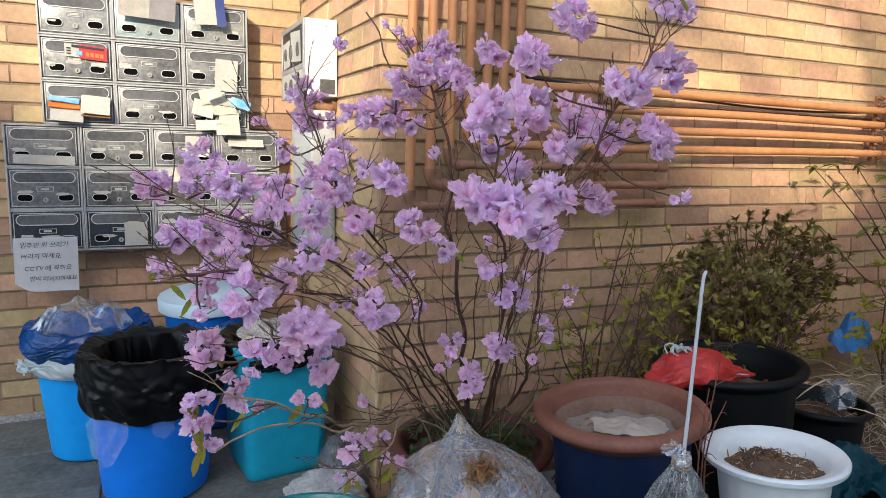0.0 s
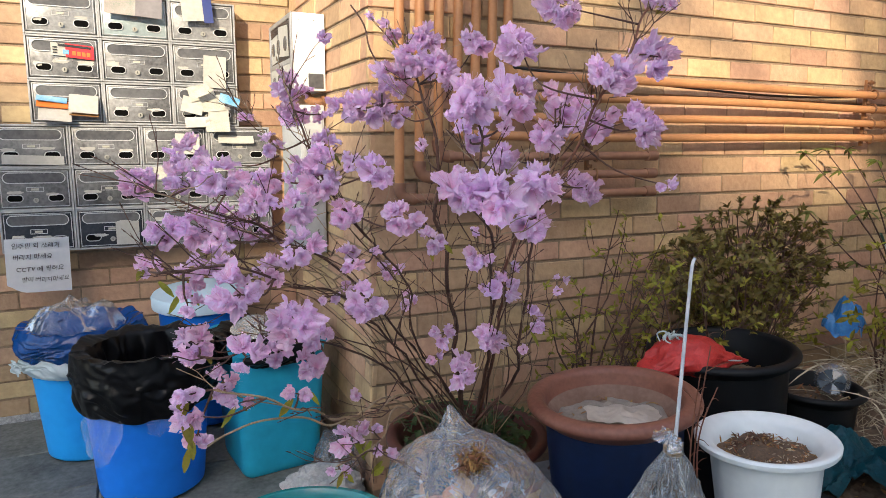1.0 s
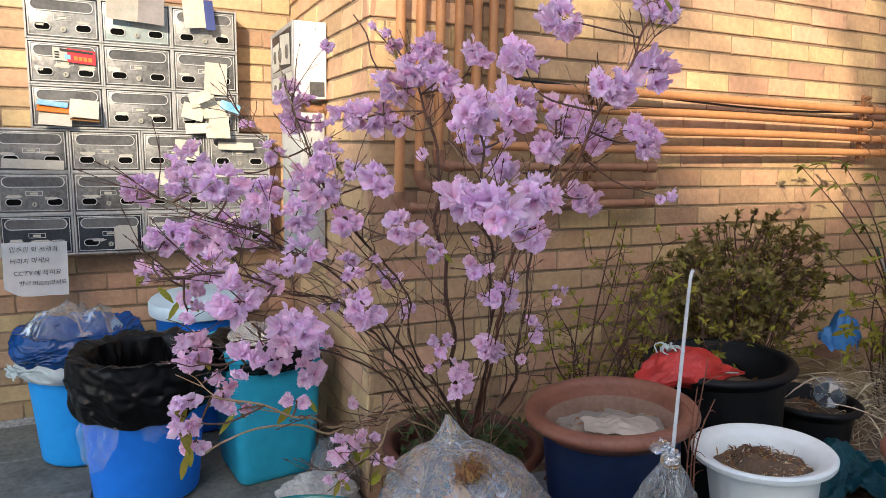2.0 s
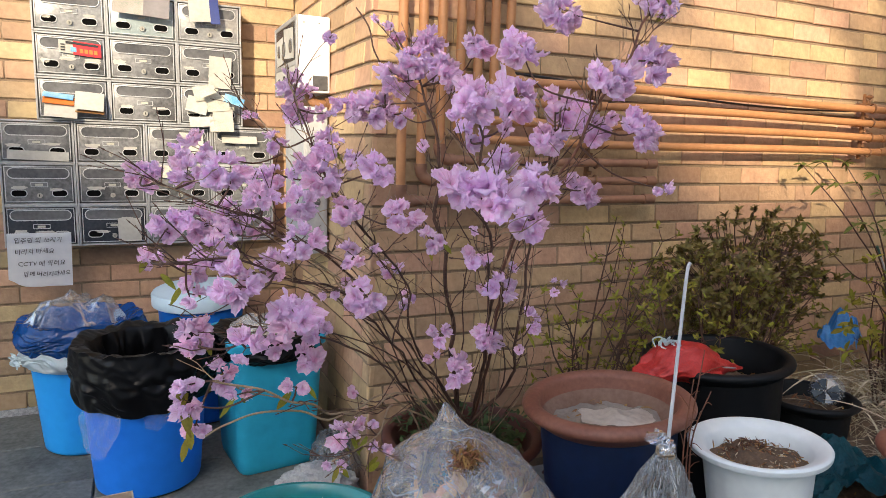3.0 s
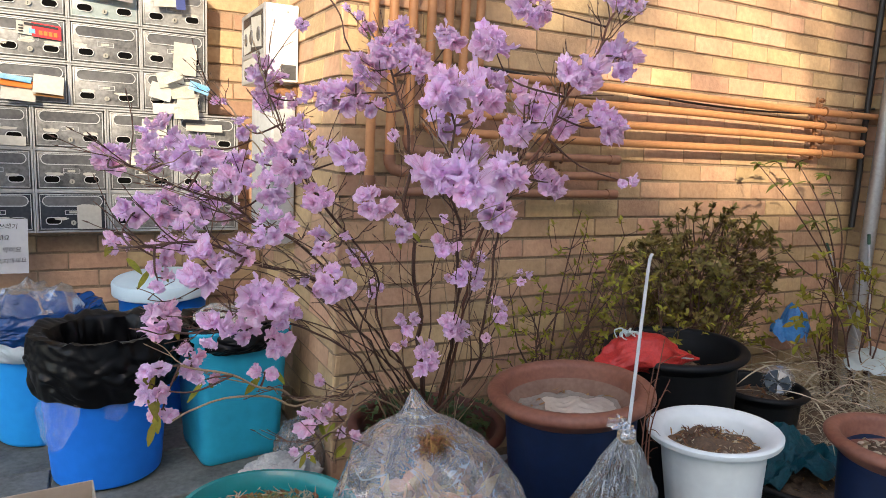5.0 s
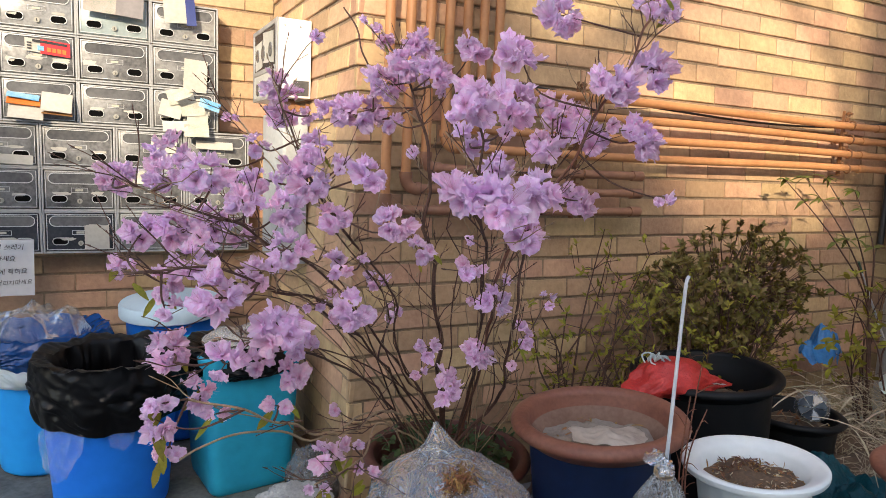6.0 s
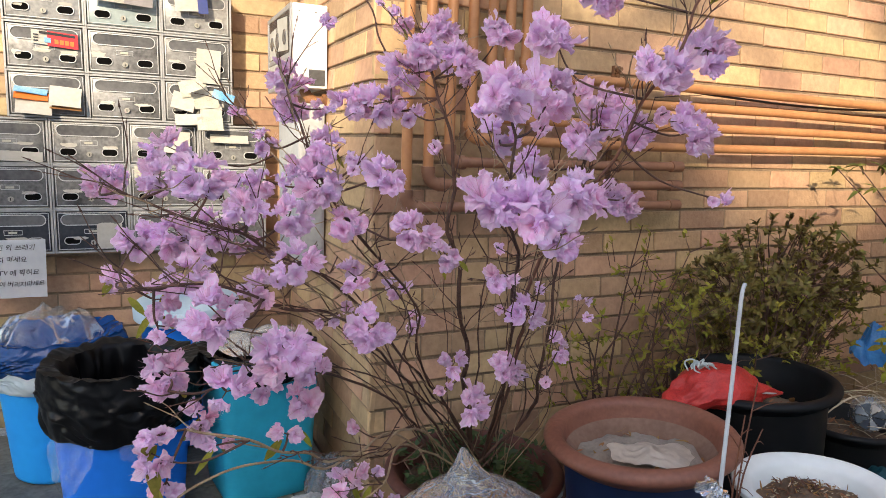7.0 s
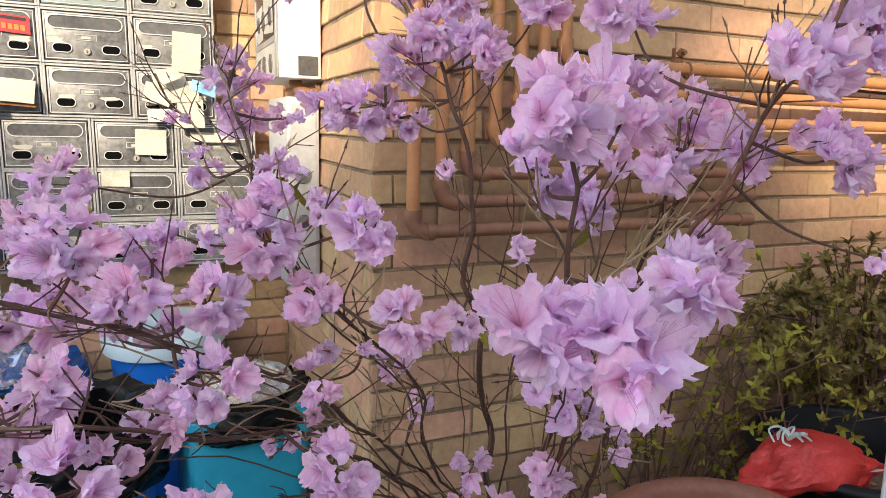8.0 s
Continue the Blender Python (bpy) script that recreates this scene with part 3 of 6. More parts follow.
bm = bmesh.new(); sheet(bm, (0.10, 0, -0.008), (0, 0, 0.008), (0.022, -0.003, 0.030), 3, 1, 0.0, 20); part("title_bar", bm, INK, ad, "black printed bar")
for i in range(4):
    bm = bmesh.new(); sheet(bm, (0.011, 0, -0.001), (0, 0, 0.014), (0.064 + 0.0145 * i, -0.003, 0.001 - 0.0012 * i), 1, 1, 0.0); part("print_block", bm, PAPER_ORANGE, ad, "orange printed sign")
bm = bmesh.new(); sheet(bm, (0.018, 0, -0.0015), (0, 0, 0.015), (0.036, -0.003, 0.004), 1, 1, 0.0); part("print_block", bm, PAPER_BLUE, ad, "blue printed sign")
for i in range(3):
    bm = bmesh.new(); sheet(bm, (0.013, 0, 0), (0, 0, 0.004), (0.006, -0.003, 0.006 + 0.009 * i), 1, 1, 0.0); part("print_bar", bm, INK, ad)
# folded mail pushed through the slots
def mail(x, z, w, h, mat, label, lean=0.0, out=0.03, seed=0.0, droop=0.02):
    bm = bmesh.new()
    c, s = math.cos(radians(lean)), math.sin(radians(lean))
    sheet(bm, (w * c, 0, w * s), (-h * s, droop, h * c), (x, MB_Y - out, z), 5, 5, 0.004, 14, seed, thick=0.002)
    return solo("mail", bm, mat, label, "mail", group="mail in the slots")
X, Z = col_x(0), row_z(0)
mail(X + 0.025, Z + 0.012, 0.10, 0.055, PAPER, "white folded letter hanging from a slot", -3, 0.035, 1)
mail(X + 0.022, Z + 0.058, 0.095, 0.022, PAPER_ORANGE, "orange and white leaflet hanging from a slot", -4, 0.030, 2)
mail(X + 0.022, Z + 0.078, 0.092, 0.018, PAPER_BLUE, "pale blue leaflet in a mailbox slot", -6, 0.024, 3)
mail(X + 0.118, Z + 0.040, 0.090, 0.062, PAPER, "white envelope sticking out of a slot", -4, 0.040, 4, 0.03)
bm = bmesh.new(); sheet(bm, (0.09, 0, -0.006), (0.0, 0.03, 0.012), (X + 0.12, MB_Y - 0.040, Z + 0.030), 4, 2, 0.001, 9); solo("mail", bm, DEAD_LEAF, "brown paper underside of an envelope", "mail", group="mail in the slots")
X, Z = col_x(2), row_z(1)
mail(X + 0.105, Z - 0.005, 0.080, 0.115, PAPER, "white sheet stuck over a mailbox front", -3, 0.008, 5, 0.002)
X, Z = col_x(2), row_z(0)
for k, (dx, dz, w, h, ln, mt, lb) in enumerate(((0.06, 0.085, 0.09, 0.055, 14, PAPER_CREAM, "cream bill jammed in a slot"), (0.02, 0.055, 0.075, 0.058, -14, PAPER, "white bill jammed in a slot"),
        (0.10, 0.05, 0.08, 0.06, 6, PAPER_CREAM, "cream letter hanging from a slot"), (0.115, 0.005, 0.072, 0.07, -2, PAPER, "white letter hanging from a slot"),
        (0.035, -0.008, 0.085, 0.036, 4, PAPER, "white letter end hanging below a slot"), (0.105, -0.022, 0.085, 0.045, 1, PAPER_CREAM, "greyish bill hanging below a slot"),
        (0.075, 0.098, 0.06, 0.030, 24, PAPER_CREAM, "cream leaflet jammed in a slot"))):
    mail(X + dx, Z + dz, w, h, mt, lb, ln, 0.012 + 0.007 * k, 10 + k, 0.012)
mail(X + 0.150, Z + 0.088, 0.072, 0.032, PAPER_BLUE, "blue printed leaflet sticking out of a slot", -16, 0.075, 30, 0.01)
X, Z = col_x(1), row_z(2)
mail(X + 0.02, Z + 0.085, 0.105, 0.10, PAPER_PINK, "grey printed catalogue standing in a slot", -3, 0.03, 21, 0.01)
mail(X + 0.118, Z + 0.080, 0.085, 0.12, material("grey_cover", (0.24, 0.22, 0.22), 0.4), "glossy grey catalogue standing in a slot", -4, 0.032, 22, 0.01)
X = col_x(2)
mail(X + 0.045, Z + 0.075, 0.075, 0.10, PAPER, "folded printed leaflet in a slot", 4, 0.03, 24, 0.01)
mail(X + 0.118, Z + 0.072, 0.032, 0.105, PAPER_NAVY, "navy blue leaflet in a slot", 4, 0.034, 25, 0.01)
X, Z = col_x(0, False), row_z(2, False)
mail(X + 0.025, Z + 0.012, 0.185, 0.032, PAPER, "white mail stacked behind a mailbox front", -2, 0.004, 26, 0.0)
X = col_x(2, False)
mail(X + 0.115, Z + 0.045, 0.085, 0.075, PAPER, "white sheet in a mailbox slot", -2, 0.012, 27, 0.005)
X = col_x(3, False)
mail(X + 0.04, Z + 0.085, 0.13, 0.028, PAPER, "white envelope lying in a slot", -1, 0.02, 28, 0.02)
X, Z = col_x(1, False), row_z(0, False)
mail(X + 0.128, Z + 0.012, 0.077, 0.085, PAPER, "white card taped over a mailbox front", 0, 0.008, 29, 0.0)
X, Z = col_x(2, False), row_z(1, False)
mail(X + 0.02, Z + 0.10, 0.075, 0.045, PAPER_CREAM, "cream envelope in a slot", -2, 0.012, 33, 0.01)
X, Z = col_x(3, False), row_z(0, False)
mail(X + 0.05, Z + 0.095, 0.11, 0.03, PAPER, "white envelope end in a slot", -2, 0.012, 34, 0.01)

# handwritten notice under the lower boxes
notice = thing("notice", (-1.022, MB_Y - 0.008, 0.508), "hand-written white paper notice with a torn lower edge", "notice")
bm = bmesh.new()
NX, NZ = 14, 10
rows_n = []
for j in range(NZ + 1):
    row = []
    for i in range(NX + 1):
        x, z = 0.196 * i / NX, 0.192 * j / NZ
        low = 0.03 * max(0.0, 1 - x / 0.05) + 0.004 * noise.noise(Vector((x * 60, 3, 0)))
        zz = low + (0.192 - low) * j / NZ
        row.append(bm.verts.new((x + 0.003 * (j / NZ), 0.003 * noise.noise(Vector((x * 14, z * 14, 5))), zz)))
    rows_n.append(row)
for j in range(NZ):
    for i in range(NX):
        bm.faces.new((rows_n[j][i], rows_n[j][i + 1], rows_n[j + 1][i + 1], rows_n[j + 1][i]))
bmesh.ops.solidify(bm, geom=bm.faces[:], thickness=0.0006)
part("sheet", bm, NOTICE_PAPER, notice)
for k, (words, x, z, size) in enumerate((("입주민 외 쓰레기", 0.022, 0.160, 0.021), ("버리지 마세요", 0.022, 0.120, 0.021), ("CCTV 에 찍혀요", 0.032, 0.077, 0.021), ("밖에 버리지마세요", 0.045, 0.040, 0.019))):
    tc = bpy.data.curves.new("writing", "FONT")
    tc.body, tc.size, tc.extrude, tc.fill_mode = words, size, 0.0002, "FRONT"
    holder = bpy.data.objects.new("writing_source", tc)
    me = bpy.data.meshes.new_from_object(holder)
    bpy.data.objects.remove(holder)
    for v in me.vertices:
        q = Vector((v.co.x * 55, v.co.y * 55, k * 3.0))
        v.co.x += 0.0022 * noise.noise(q) + 0.16 * v.co.y
        v.co.y += 0.0026 * noise.noise(q + Vector((9, 4, 0))) + 0.0035 * noise.noise(Vector((v.co.x * 18, k * 5.0, 1)))
    me.materials.clear()
    me.materials.append(INK)
    ob = new("writing", me)
    ob.parent = notice
    ob.matrix_basis = pose(x, -0.0045, z, 90, 0, 0)
    tagged(ob, "black hand-written line", kind="stuff")

# ---- meter cabinet on the return wall ----
DIAL_GREY = material("dial_grey", (0.07, 0.07, 0.072), 0.25, (0.20, 0.20, 0.20), 40)
cabinet = thing("meter_cabinet", (-0.109, 0.43, 1.204), "white painted metal meter cabinet with a clear side window", "cabinet")
bm = bmesh.new()
box(bm, (0, 0, 0), (0.106, 0.37, 0.245), 0.004, 2)
part("body", bm, WHITE_PAINT, cabinet)
bm = bmesh.new()
for lo, hi in (((-0.006, 0.0, 0.0), (0, 0.02, 0.245)), ((-0.006, 0.35, 0.0), (0, 0.37, 0.245)), ((-0.006, 0.02, 0.229), (0, 0.35, 0.245)), ((-0.006, 0.02, 0.0), (0, 0.35, 0.012)), ((-0.006, 0.02, 0.088), (0, 0.35, 0.104))):
    box(bm, lo, hi, 0.0015)
part("window_frame", bm, STEEL, cabinet, "grey metal frame")
for z0, z1, back in ((0.104, 0.229, STEEL_NIGHT), (0.012, 0.088, PAPER)):
    bm = bmesh.new()
    box(bm, (-0.004, 0.02, z0), (-0.001, 0.35, z1), 0.0006)
    pn = part("window_pane", bm, back, cabinet, "dark glossy window" if back is STEEL_NIGHT else "pale lower window")
    if back is STEEL_NIGHT:
        for y0, y1, top, lean in ((0.045, 0.20, 0.100, 0.012), (0.215, 0.33, 0.09, -0.006)):
            bm = bmesh.new()
            sheet(bm, (0, y1 - y0, lean), (0, 0.006, top), (-0.0048, y0, z0 + 0.008), 4, 4, 0.0008, 20, y0)
            part("meter_card", bm, PAPER, pn, "white paper card")
    for y, r in ((0.09, 0.024), (0.20, 0.026), (0.29, 0.022)):
        bm = bmesh.new()
        tube(bm, [(-0.0035, y, (z0 + z1) / 2 - 0.01), (-0.0075, y, (z0 + z1) / 2 - 0.01)], r, r * 0.96, 22)
        part("meter_dial", bm, DIAL_GREY, pn, "round dark meter dial")
bm = bmesh.new()
box(bm, (0.048, -0.003, 0.008), (0.098, -0.0005, 0.055), 0.001)
part("label_plate", bm, SMOKE, cabinet, "grey printed plate")
for x in (0.02, 0.07):
    bm = bmesh.new()
    tube(bm, [(x, 0.001, 0.222), (x, -0.0025, 0.222)], 0.003, 0.002, 8)
    part("screw", bm, STEEL_DARK, cabinet)
# white enamel greyed, with the cover's partial shade put into its colour
SHADED_ENAMEL = material("shaded_white_enamel", (0.46, 0.47, 0.47), 0.5, (0.33, 0.34, 0.34), 7, bump=0.05)
lower = thing("meter_cover", (-0.088, 0.45, 0.66), "tall narrow white metal cover, greyed for shade, below the meter cabinet", "cabinet")
bm = bmesh.new()
box(bm, (0, 0, 0), (0.083, 0.30, 0.50), 0.004, 2)
part("body", bm, SHADED_ENAMEL, lower)
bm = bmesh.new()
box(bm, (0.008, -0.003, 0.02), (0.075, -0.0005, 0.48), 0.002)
part("front_panel", bm, SHADED_ENAMEL, lower)
for z, r in ((0.30, 0.022), (0.18, 0.018)):
    bm = bmesh.new()
    tube(bm, [(0.04, -0.003, z), (0.04, -0.009, z)], r, r * 0.9, 20)
    part("meter_dial", bm, DIAL_GREY, lower, "round grey dial")
elbow = thing("conduit", (-0.035, 0.49, 1.202), "dark brown conduit elbow below the meter cabinet", "conduit")
bm = bmesh.new()
tube(bm, smooth_path([(-0.02, 0.02, 0.0), (-0.012, 0.0, -0.022), (0.01, -0.02, -0.034), (0.032, -0.02, -0.03)], 5), 0.017, 0.015, 14)
part("bend", bm, RUST, elbow)
bm = bmesh.new()
tube(bm, [(0.026, -0.02, -0.031), (0.037, -0.02, -0.029)], 0.021, 0.021, 14)
part("collar", bm, RUST, elbow)

# ---- gas pipes on the north wall ----
V_X = (0.066, 0.125, 0.182, 0.240, 0.295, 0.347, 0.397)
H_Z = (0.886, 0.945, 1.002, 1.063, 1.121, 1.179, 1.234)
PIPE_R, GAP = 0.0135, -0.066
for i, (vx, hzv) in enumerate(zip(V_X, H_Z)):
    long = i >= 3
    # short pipes lie in shade: elbow, run and cap take the darkened colour
    paint = PIPE if long else PIPE_SHADED
    end_x = (2.335 if i < 6 else EAST) if long else 0.955
    p = thing("gas_pipe", (vx, GAP, hzv), ("ochre painted gas pipe that bends along the brick wall" if long else "short ochre gas pipe, its run darkened for shade, with a capped end"), "pipe", "gas pipes on the wall")
    bend = [(0.03 * (1 - math.cos(radians(a))), 0, 0.03 * (1 - math.sin(radians(a)))) for a in range(0, 91, 15)]
    bm = bmesh.new()
    tube(bm, [(0, 0, TOP - hzv - 0.05)] + [(0, 0, 0.5), (0, 0, 0.035)], PIPE_R, None, 16)
    part("riser", bm, PIPE, p)
    bm = bmesh.new()
    tube(bm, bend, PIPE_R * 1.22, None, 16)
    tube(bm, [(0, 0, 0.045), (0, 0, 0.028)], PIPE_R * 1.35, None, 16)
    tube(bm, [(0.028, 0, 0), (0.045, 0, 0)], PIPE_R * 1.35, None, 16)
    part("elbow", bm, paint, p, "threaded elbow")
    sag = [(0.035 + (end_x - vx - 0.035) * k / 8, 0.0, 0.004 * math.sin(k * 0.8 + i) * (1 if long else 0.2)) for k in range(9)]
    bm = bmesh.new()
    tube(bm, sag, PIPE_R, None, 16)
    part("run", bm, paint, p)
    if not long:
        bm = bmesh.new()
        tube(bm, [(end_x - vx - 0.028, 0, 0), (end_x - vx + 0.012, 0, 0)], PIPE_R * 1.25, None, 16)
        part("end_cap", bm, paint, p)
    else:
        bm = bmesh.new()
        x = end_x - vx - 0.22
        tube(bm, [(x, 0, sag[7][2]), (x + 0.04, 0, sag[7][2])], PIPE_R * 1.2, None, 16)
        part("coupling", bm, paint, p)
for bx, z0, z1, zs in ((0.712, 0.862, 1.285, H_Z), (2.035, 1.035, 1.29, H_Z[3:])):
    b = thing("pipe_bracket", (bx, -0.02, z0), "rusty steel rail with clamps that carries the pipes", "bracket", "pipe brackets")
    bm = bmesh.new()
    box(bm, (-0.009, -0.028, 0), (-0.006, -0.016, z1 - z0), 0.0008)
    for z in (0.02, (z1 - z0) * 0.5, z1 - z0 - 0.05):
        box(bm, (-0.009, -0.016, z), (-0.006, 0.019, z + 0.012), 0.0006)
    box(bm, (-0.006, -0.028, 0), (0.003, -0.025, z1 - z0 - 0.02), 0.0008)
    part("rail", bm, RUST, b)
    bm = bmesh.new()
    box(bm, (-0.007, -0.040, z1 - z0 - 0.042), (0.006, -0.0285, z1 - z0 - 0.026), 0.002)
    part("end_block", bm, RUST, b)
    bm = bmesh.new()
    tube(bm, [(0, -0.026, z1 - z0 - 0.012), (0, -0.052, z1 - z0 - 0.012)], 0.005, 0.005, 8)
    tube(bm, [(0, -0.034, z1 - z0 - 0.012), (0, -0.042, z1 - z0 - 0.012)], 0.010, None, 6)
    part("bolt", bm, RUST, b)
    for zc in zs:
        bm = bmesh.new()
        ring = [(0.014 + 0.004 * math.cos(a), (GAP + 0.02) + (PIPE_R + 0.0035) * math.cos(a), zc - z0 + (PIPE_R + 0.0035) * math.sin(a)) for a in [2 * math.pi * q / 14 for q in range(15)]]
        tube(bm, ring, 0.0032, None, 6)
        tube(bm, [(0.012, -0.02, zc - z0 + 0.021), (-0.004, -0.034, zc - z0 + 0.024)], 0.0036, None, 6)
        tube(bm, [(0.006, -0.031, zc - z0 + 0.018), (0.006, -0.031, zc - z0 + 0.030)], 0.0055, None, 6)
        part("clamp", bm, RUST, b)
cable = bmesh.new()
tube(cable, smooth_path([(0.42, -0.03, 1.262), (0.9, -0.028, 1.238), (1.5, -0.028, 1.215), (2.0, -0.03, 1.225), (EAST, -0.04, 1.27)]), 0.0042, None, 8)
solo("cable", cable, BLACK_HOSE, "thin black cable slung along the pipes", "cable")
spout = thing("downpipe", (EAST - 0.06, -0.13, -0.03), "galvanised downpipe in the wall's inner corner", "pipe")
bm = bmesh.new(); tube(bm, [(0, 0, 0), (0, 0, TOP)], 0.028, None, 20); part("pipe", bm, ALU, spout)
for z in (0.5, 1.75):
    bm = bmesh.new(); tube(bm, [(0, 0, z), (0, 0, z + 0.03)], 0.032, None, 20); part("collar", bm, ALU, spout)
bm = bmesh.new()
tube(bm, smooth_path([(EAST - 0.05, -0.04, TOP), (EAST - 0.05, -0.04, 1.3), (EAST - 0.05, -0.045, 1.0), (EAST - 0.06, -0.05, 0.75)]), 0.012, None, 10)
solo("hose", bm, BLACK_HOSE, "black ribbed hose hanging in the wall's corner", "hose")

# ---- paving slabs ----
def slab_mesh(w, d):
    bm = bmesh.new()
    box(bm, (0, 0, 0), (w - 0.006, d - 0.006, 0.016), 0.003)
    return mesh_of("slab", bm, SLAB, False)
slab_cache = {}
for j, (y0, d) in enumerate(((0.08, 0.30), (0.38, 0.30), (0.68, 0.318))):
    x = -2.55 + (0.15 if j % 2 else 0.0)
    while x < -0.01:
        w = min(0.60, -0.004 - x)
        if w > 0.03:
            key = (round(w, 3), d)
            if key not in slab_cache:
                slab_cache[key] = slab_mesh(w, d)
            ob = new("slab", slab_cache[key])
            ob.parent = terrace
            ob.location = (x, y0, -0.0135 + rng.uniform(-0.001, 0.001))
        x += 0.60

# ---- bins ----
def bin_round(name, at, r_top, r_bot, h, mat, label, wall=0.004):
    t = thing(name, at, label, "bin", "bins along the wall")
    bm = bmesh.new()
    prof = [(0.001, 0.004), (r_bot * 0.93, 0.004), (r_bot * 0.985, 0.010), (r_bot, 0.022)]
    prof += [(r_bot + (r_top - r_bot) * k / 8, 0.022 + (h - 0.05) * k / 8) for k in range(1, 9)]
    prof += [(r_top + 0.012, h - 0.026), (r_top + 0.014, h - 0.004), (r_top + 0.008, h), (r_top - wall, h - 0.002), (r_bot - wall, 0.02), (0.001, 0.02)]
    lathe(bm, prof, 56)
    part("body", bm, mat, t)
    return t


def crumple(p, sharp=1.0):
    """Facets and sharp creases of crushed film: distance to the nearest of scattered points."""
    near = noise.voronoi(p)[0]
    return (near[0] - 0.45) * sharp + 0.35 * min(near[1] - near[0], 0.4)


def bag_skirt(rim_r, rim_z, drop, seed, hem_r=None, inner=None, inside=0.16, seg=200, tip=0.02, crush=1.0, puff=0.02, depth_mid=0.5, rows=64):
    """A bin liner turned over a rim: a crumpled skirt with slanting folds outside, hollow inside."""
    bm = bmesh.new()
    hem_r = hem_r or rim_r - 0.01
    inner = inner or rim_r - 0.03
    rings = []
    for k in range(rows + 1):
        t = k / rows
        ring = []
        for i in range(seg):
            a = 2 * math.pi * i / seg
            d = Vector((math.cos(a), math.sin(a), 0))
            w = noise.noise(Vector((d.x * 1.8 + seed, d.y * 1.8, t * 2.2)))
            v = noise.noise(Vector((d.x * 3.1 + seed, d.y * 3.1 + 4, t * 4)))
            rim_wave = noise.noise(Vector((d.x * 4.5 + seed, d.y * 4.5, seed))) + 0.6 * noise.noise(Vector((d.x * 11 + seed, d.y * 11, seed)))
            sag = noise.noise(Vector((d.x * 1.5 + seed, d.y * 1.5, t * 11 + 5.0 * w))) + 0.6 * noise.noise(Vector((d.x * 2.6 + seed, d.y * 2.6, t * 21 + 7 * w + 3 * v)))
            slant = noise.noise(Vector((d.x * 2.8 + seed * 2, d.y * 2.8 + 1.5 * t, t * 7 + 2.0 * v))) - 0.6 * abs(noise.noise(Vector((d.x * 4.5 + seed, d.y * 4.5, t * 9 + 3 * w))))
            broad = crumple(Vector((d.x * 2.1 + seed + 0.25 * w, d.y * 2.1 + 0.2 * v, t * 7 + 2.0 * w)))
            folds = crumple(Vector((d.x * 4.2 + seed + 0.2 * v, d.y * 4.2, t * 13 + 4.5 * w + 3 * v)))
            fine = crumple(Vector((d.x * 8 + seed, d.y * 8 + 0.3 * v, t * 30 + 3 * w)))
            if t < 0.5:                        # outside, from the hem up to the rim
                u = t / 0.5
                z = rim_z - drop * (1 - u) * (1 + 0.10 * w + 0.05 * v) + tip * u * u + 0.010 * rim_wave * u ** 3
                r = hem_r + (rim_r - hem_r) * u + puff * math.sin(math.pi * min(1.0, u * 1.05)) * (1 + 0.5 * w) + crush * (0.005 * broad + 0.007 * sag + 0.011 * slant + 0.0035 * folds + 0.0015 * fine) * (0.45 + 0.55 * math.sin(math.pi * min(1, u + 0.12)))
            elif t < 0.62:                     # over the rim
                u = (t - 0.5) / 0.12
                z = rim_z + tip * math.cos(u * 1.3) + 0.010 * rim_wave * (1 - 0.5 * u) + crush * (0.001 * fine + 0.006 * slant)
                r = rim_r + (inner - rim_r) * u + crush * (0.010 * broad + 0.010 * slant + 0.002 * fine)
            else:                              # down inside
                u = (t - 0.62) / 0.38
                z = rim_z - inside * u + 0.010 * folds * crush
                r = inner * (1 - 0.99 * max(0.0, (u - depth_mid) / (1 - depth_mid)) ** 1.2) - 0.012 * u * crush + crush * (0.018 * broad + 0.024 * slant + 0.003 * folds + 0.001 * fine - 0.012) * (1 - u) * min(1.0, u * 5)
            r = max(r, 0.002)
            ring.append(bm.verts.new((r * d.x, r * d.y, z)))
        rings.append(ring)
    for p, q in zip(rings, rings[1:]):
        for i in range(seg):
            j = (i + 1) % seg
            bm.faces.new((p[i], p[j], q[j], q[i]))
    bm.faces.new(rings[-1])
    return bm


def crumpled_sheet(size, seed, height=0.03, n=40, ragged=0.25, dome=0.0):
    """A loose, crumpled round of film."""
    bm = bmesh.new()
    rings = []
    seg = 72
    for k in range(1, n // 2 + 1):
        ring = []
        for i in range(seg):
            a = 2 * math.pi * i / seg
            edge = 1 + ragged * noise.noise(Vector((math.cos(a) * 1.7 + seed, math.sin(a) * 1.7, seed)))
            r = k / (n // 2)
            p = Vector((math.cos(a) * r * edge * size[0], math.sin(a) * r * edge * size[1], 0))
            q = Vector((p.x / size[0], p.y / size[0], seed))
            z = height * (noise.noise(q * 2.0) + 0.6 * (0.5 - abs(noise.noise(q * 3.6))) + 0.16 * (0.5 - abs(noise.noise(q * 9)))) + dome * (1 - r * r)
            ring.append(bm.verts.new((p.x, p.y, z)))
        rings.append(ring)
    bm.faces.new(rings[0])
    for p, q in zip(rings, rings[1:]):
        for i in range(seg):
            j = (i + 1) % seg
            bm.faces.new((p[i], p[j], q[j], q[i]))
    return bm


black_bin = bin_round("round_bin", (-0.60, 0.315, 0.004), 0.180, 0.150, 0.433, BLUE_BIN, "blue plastic round bin lined with a black bag")
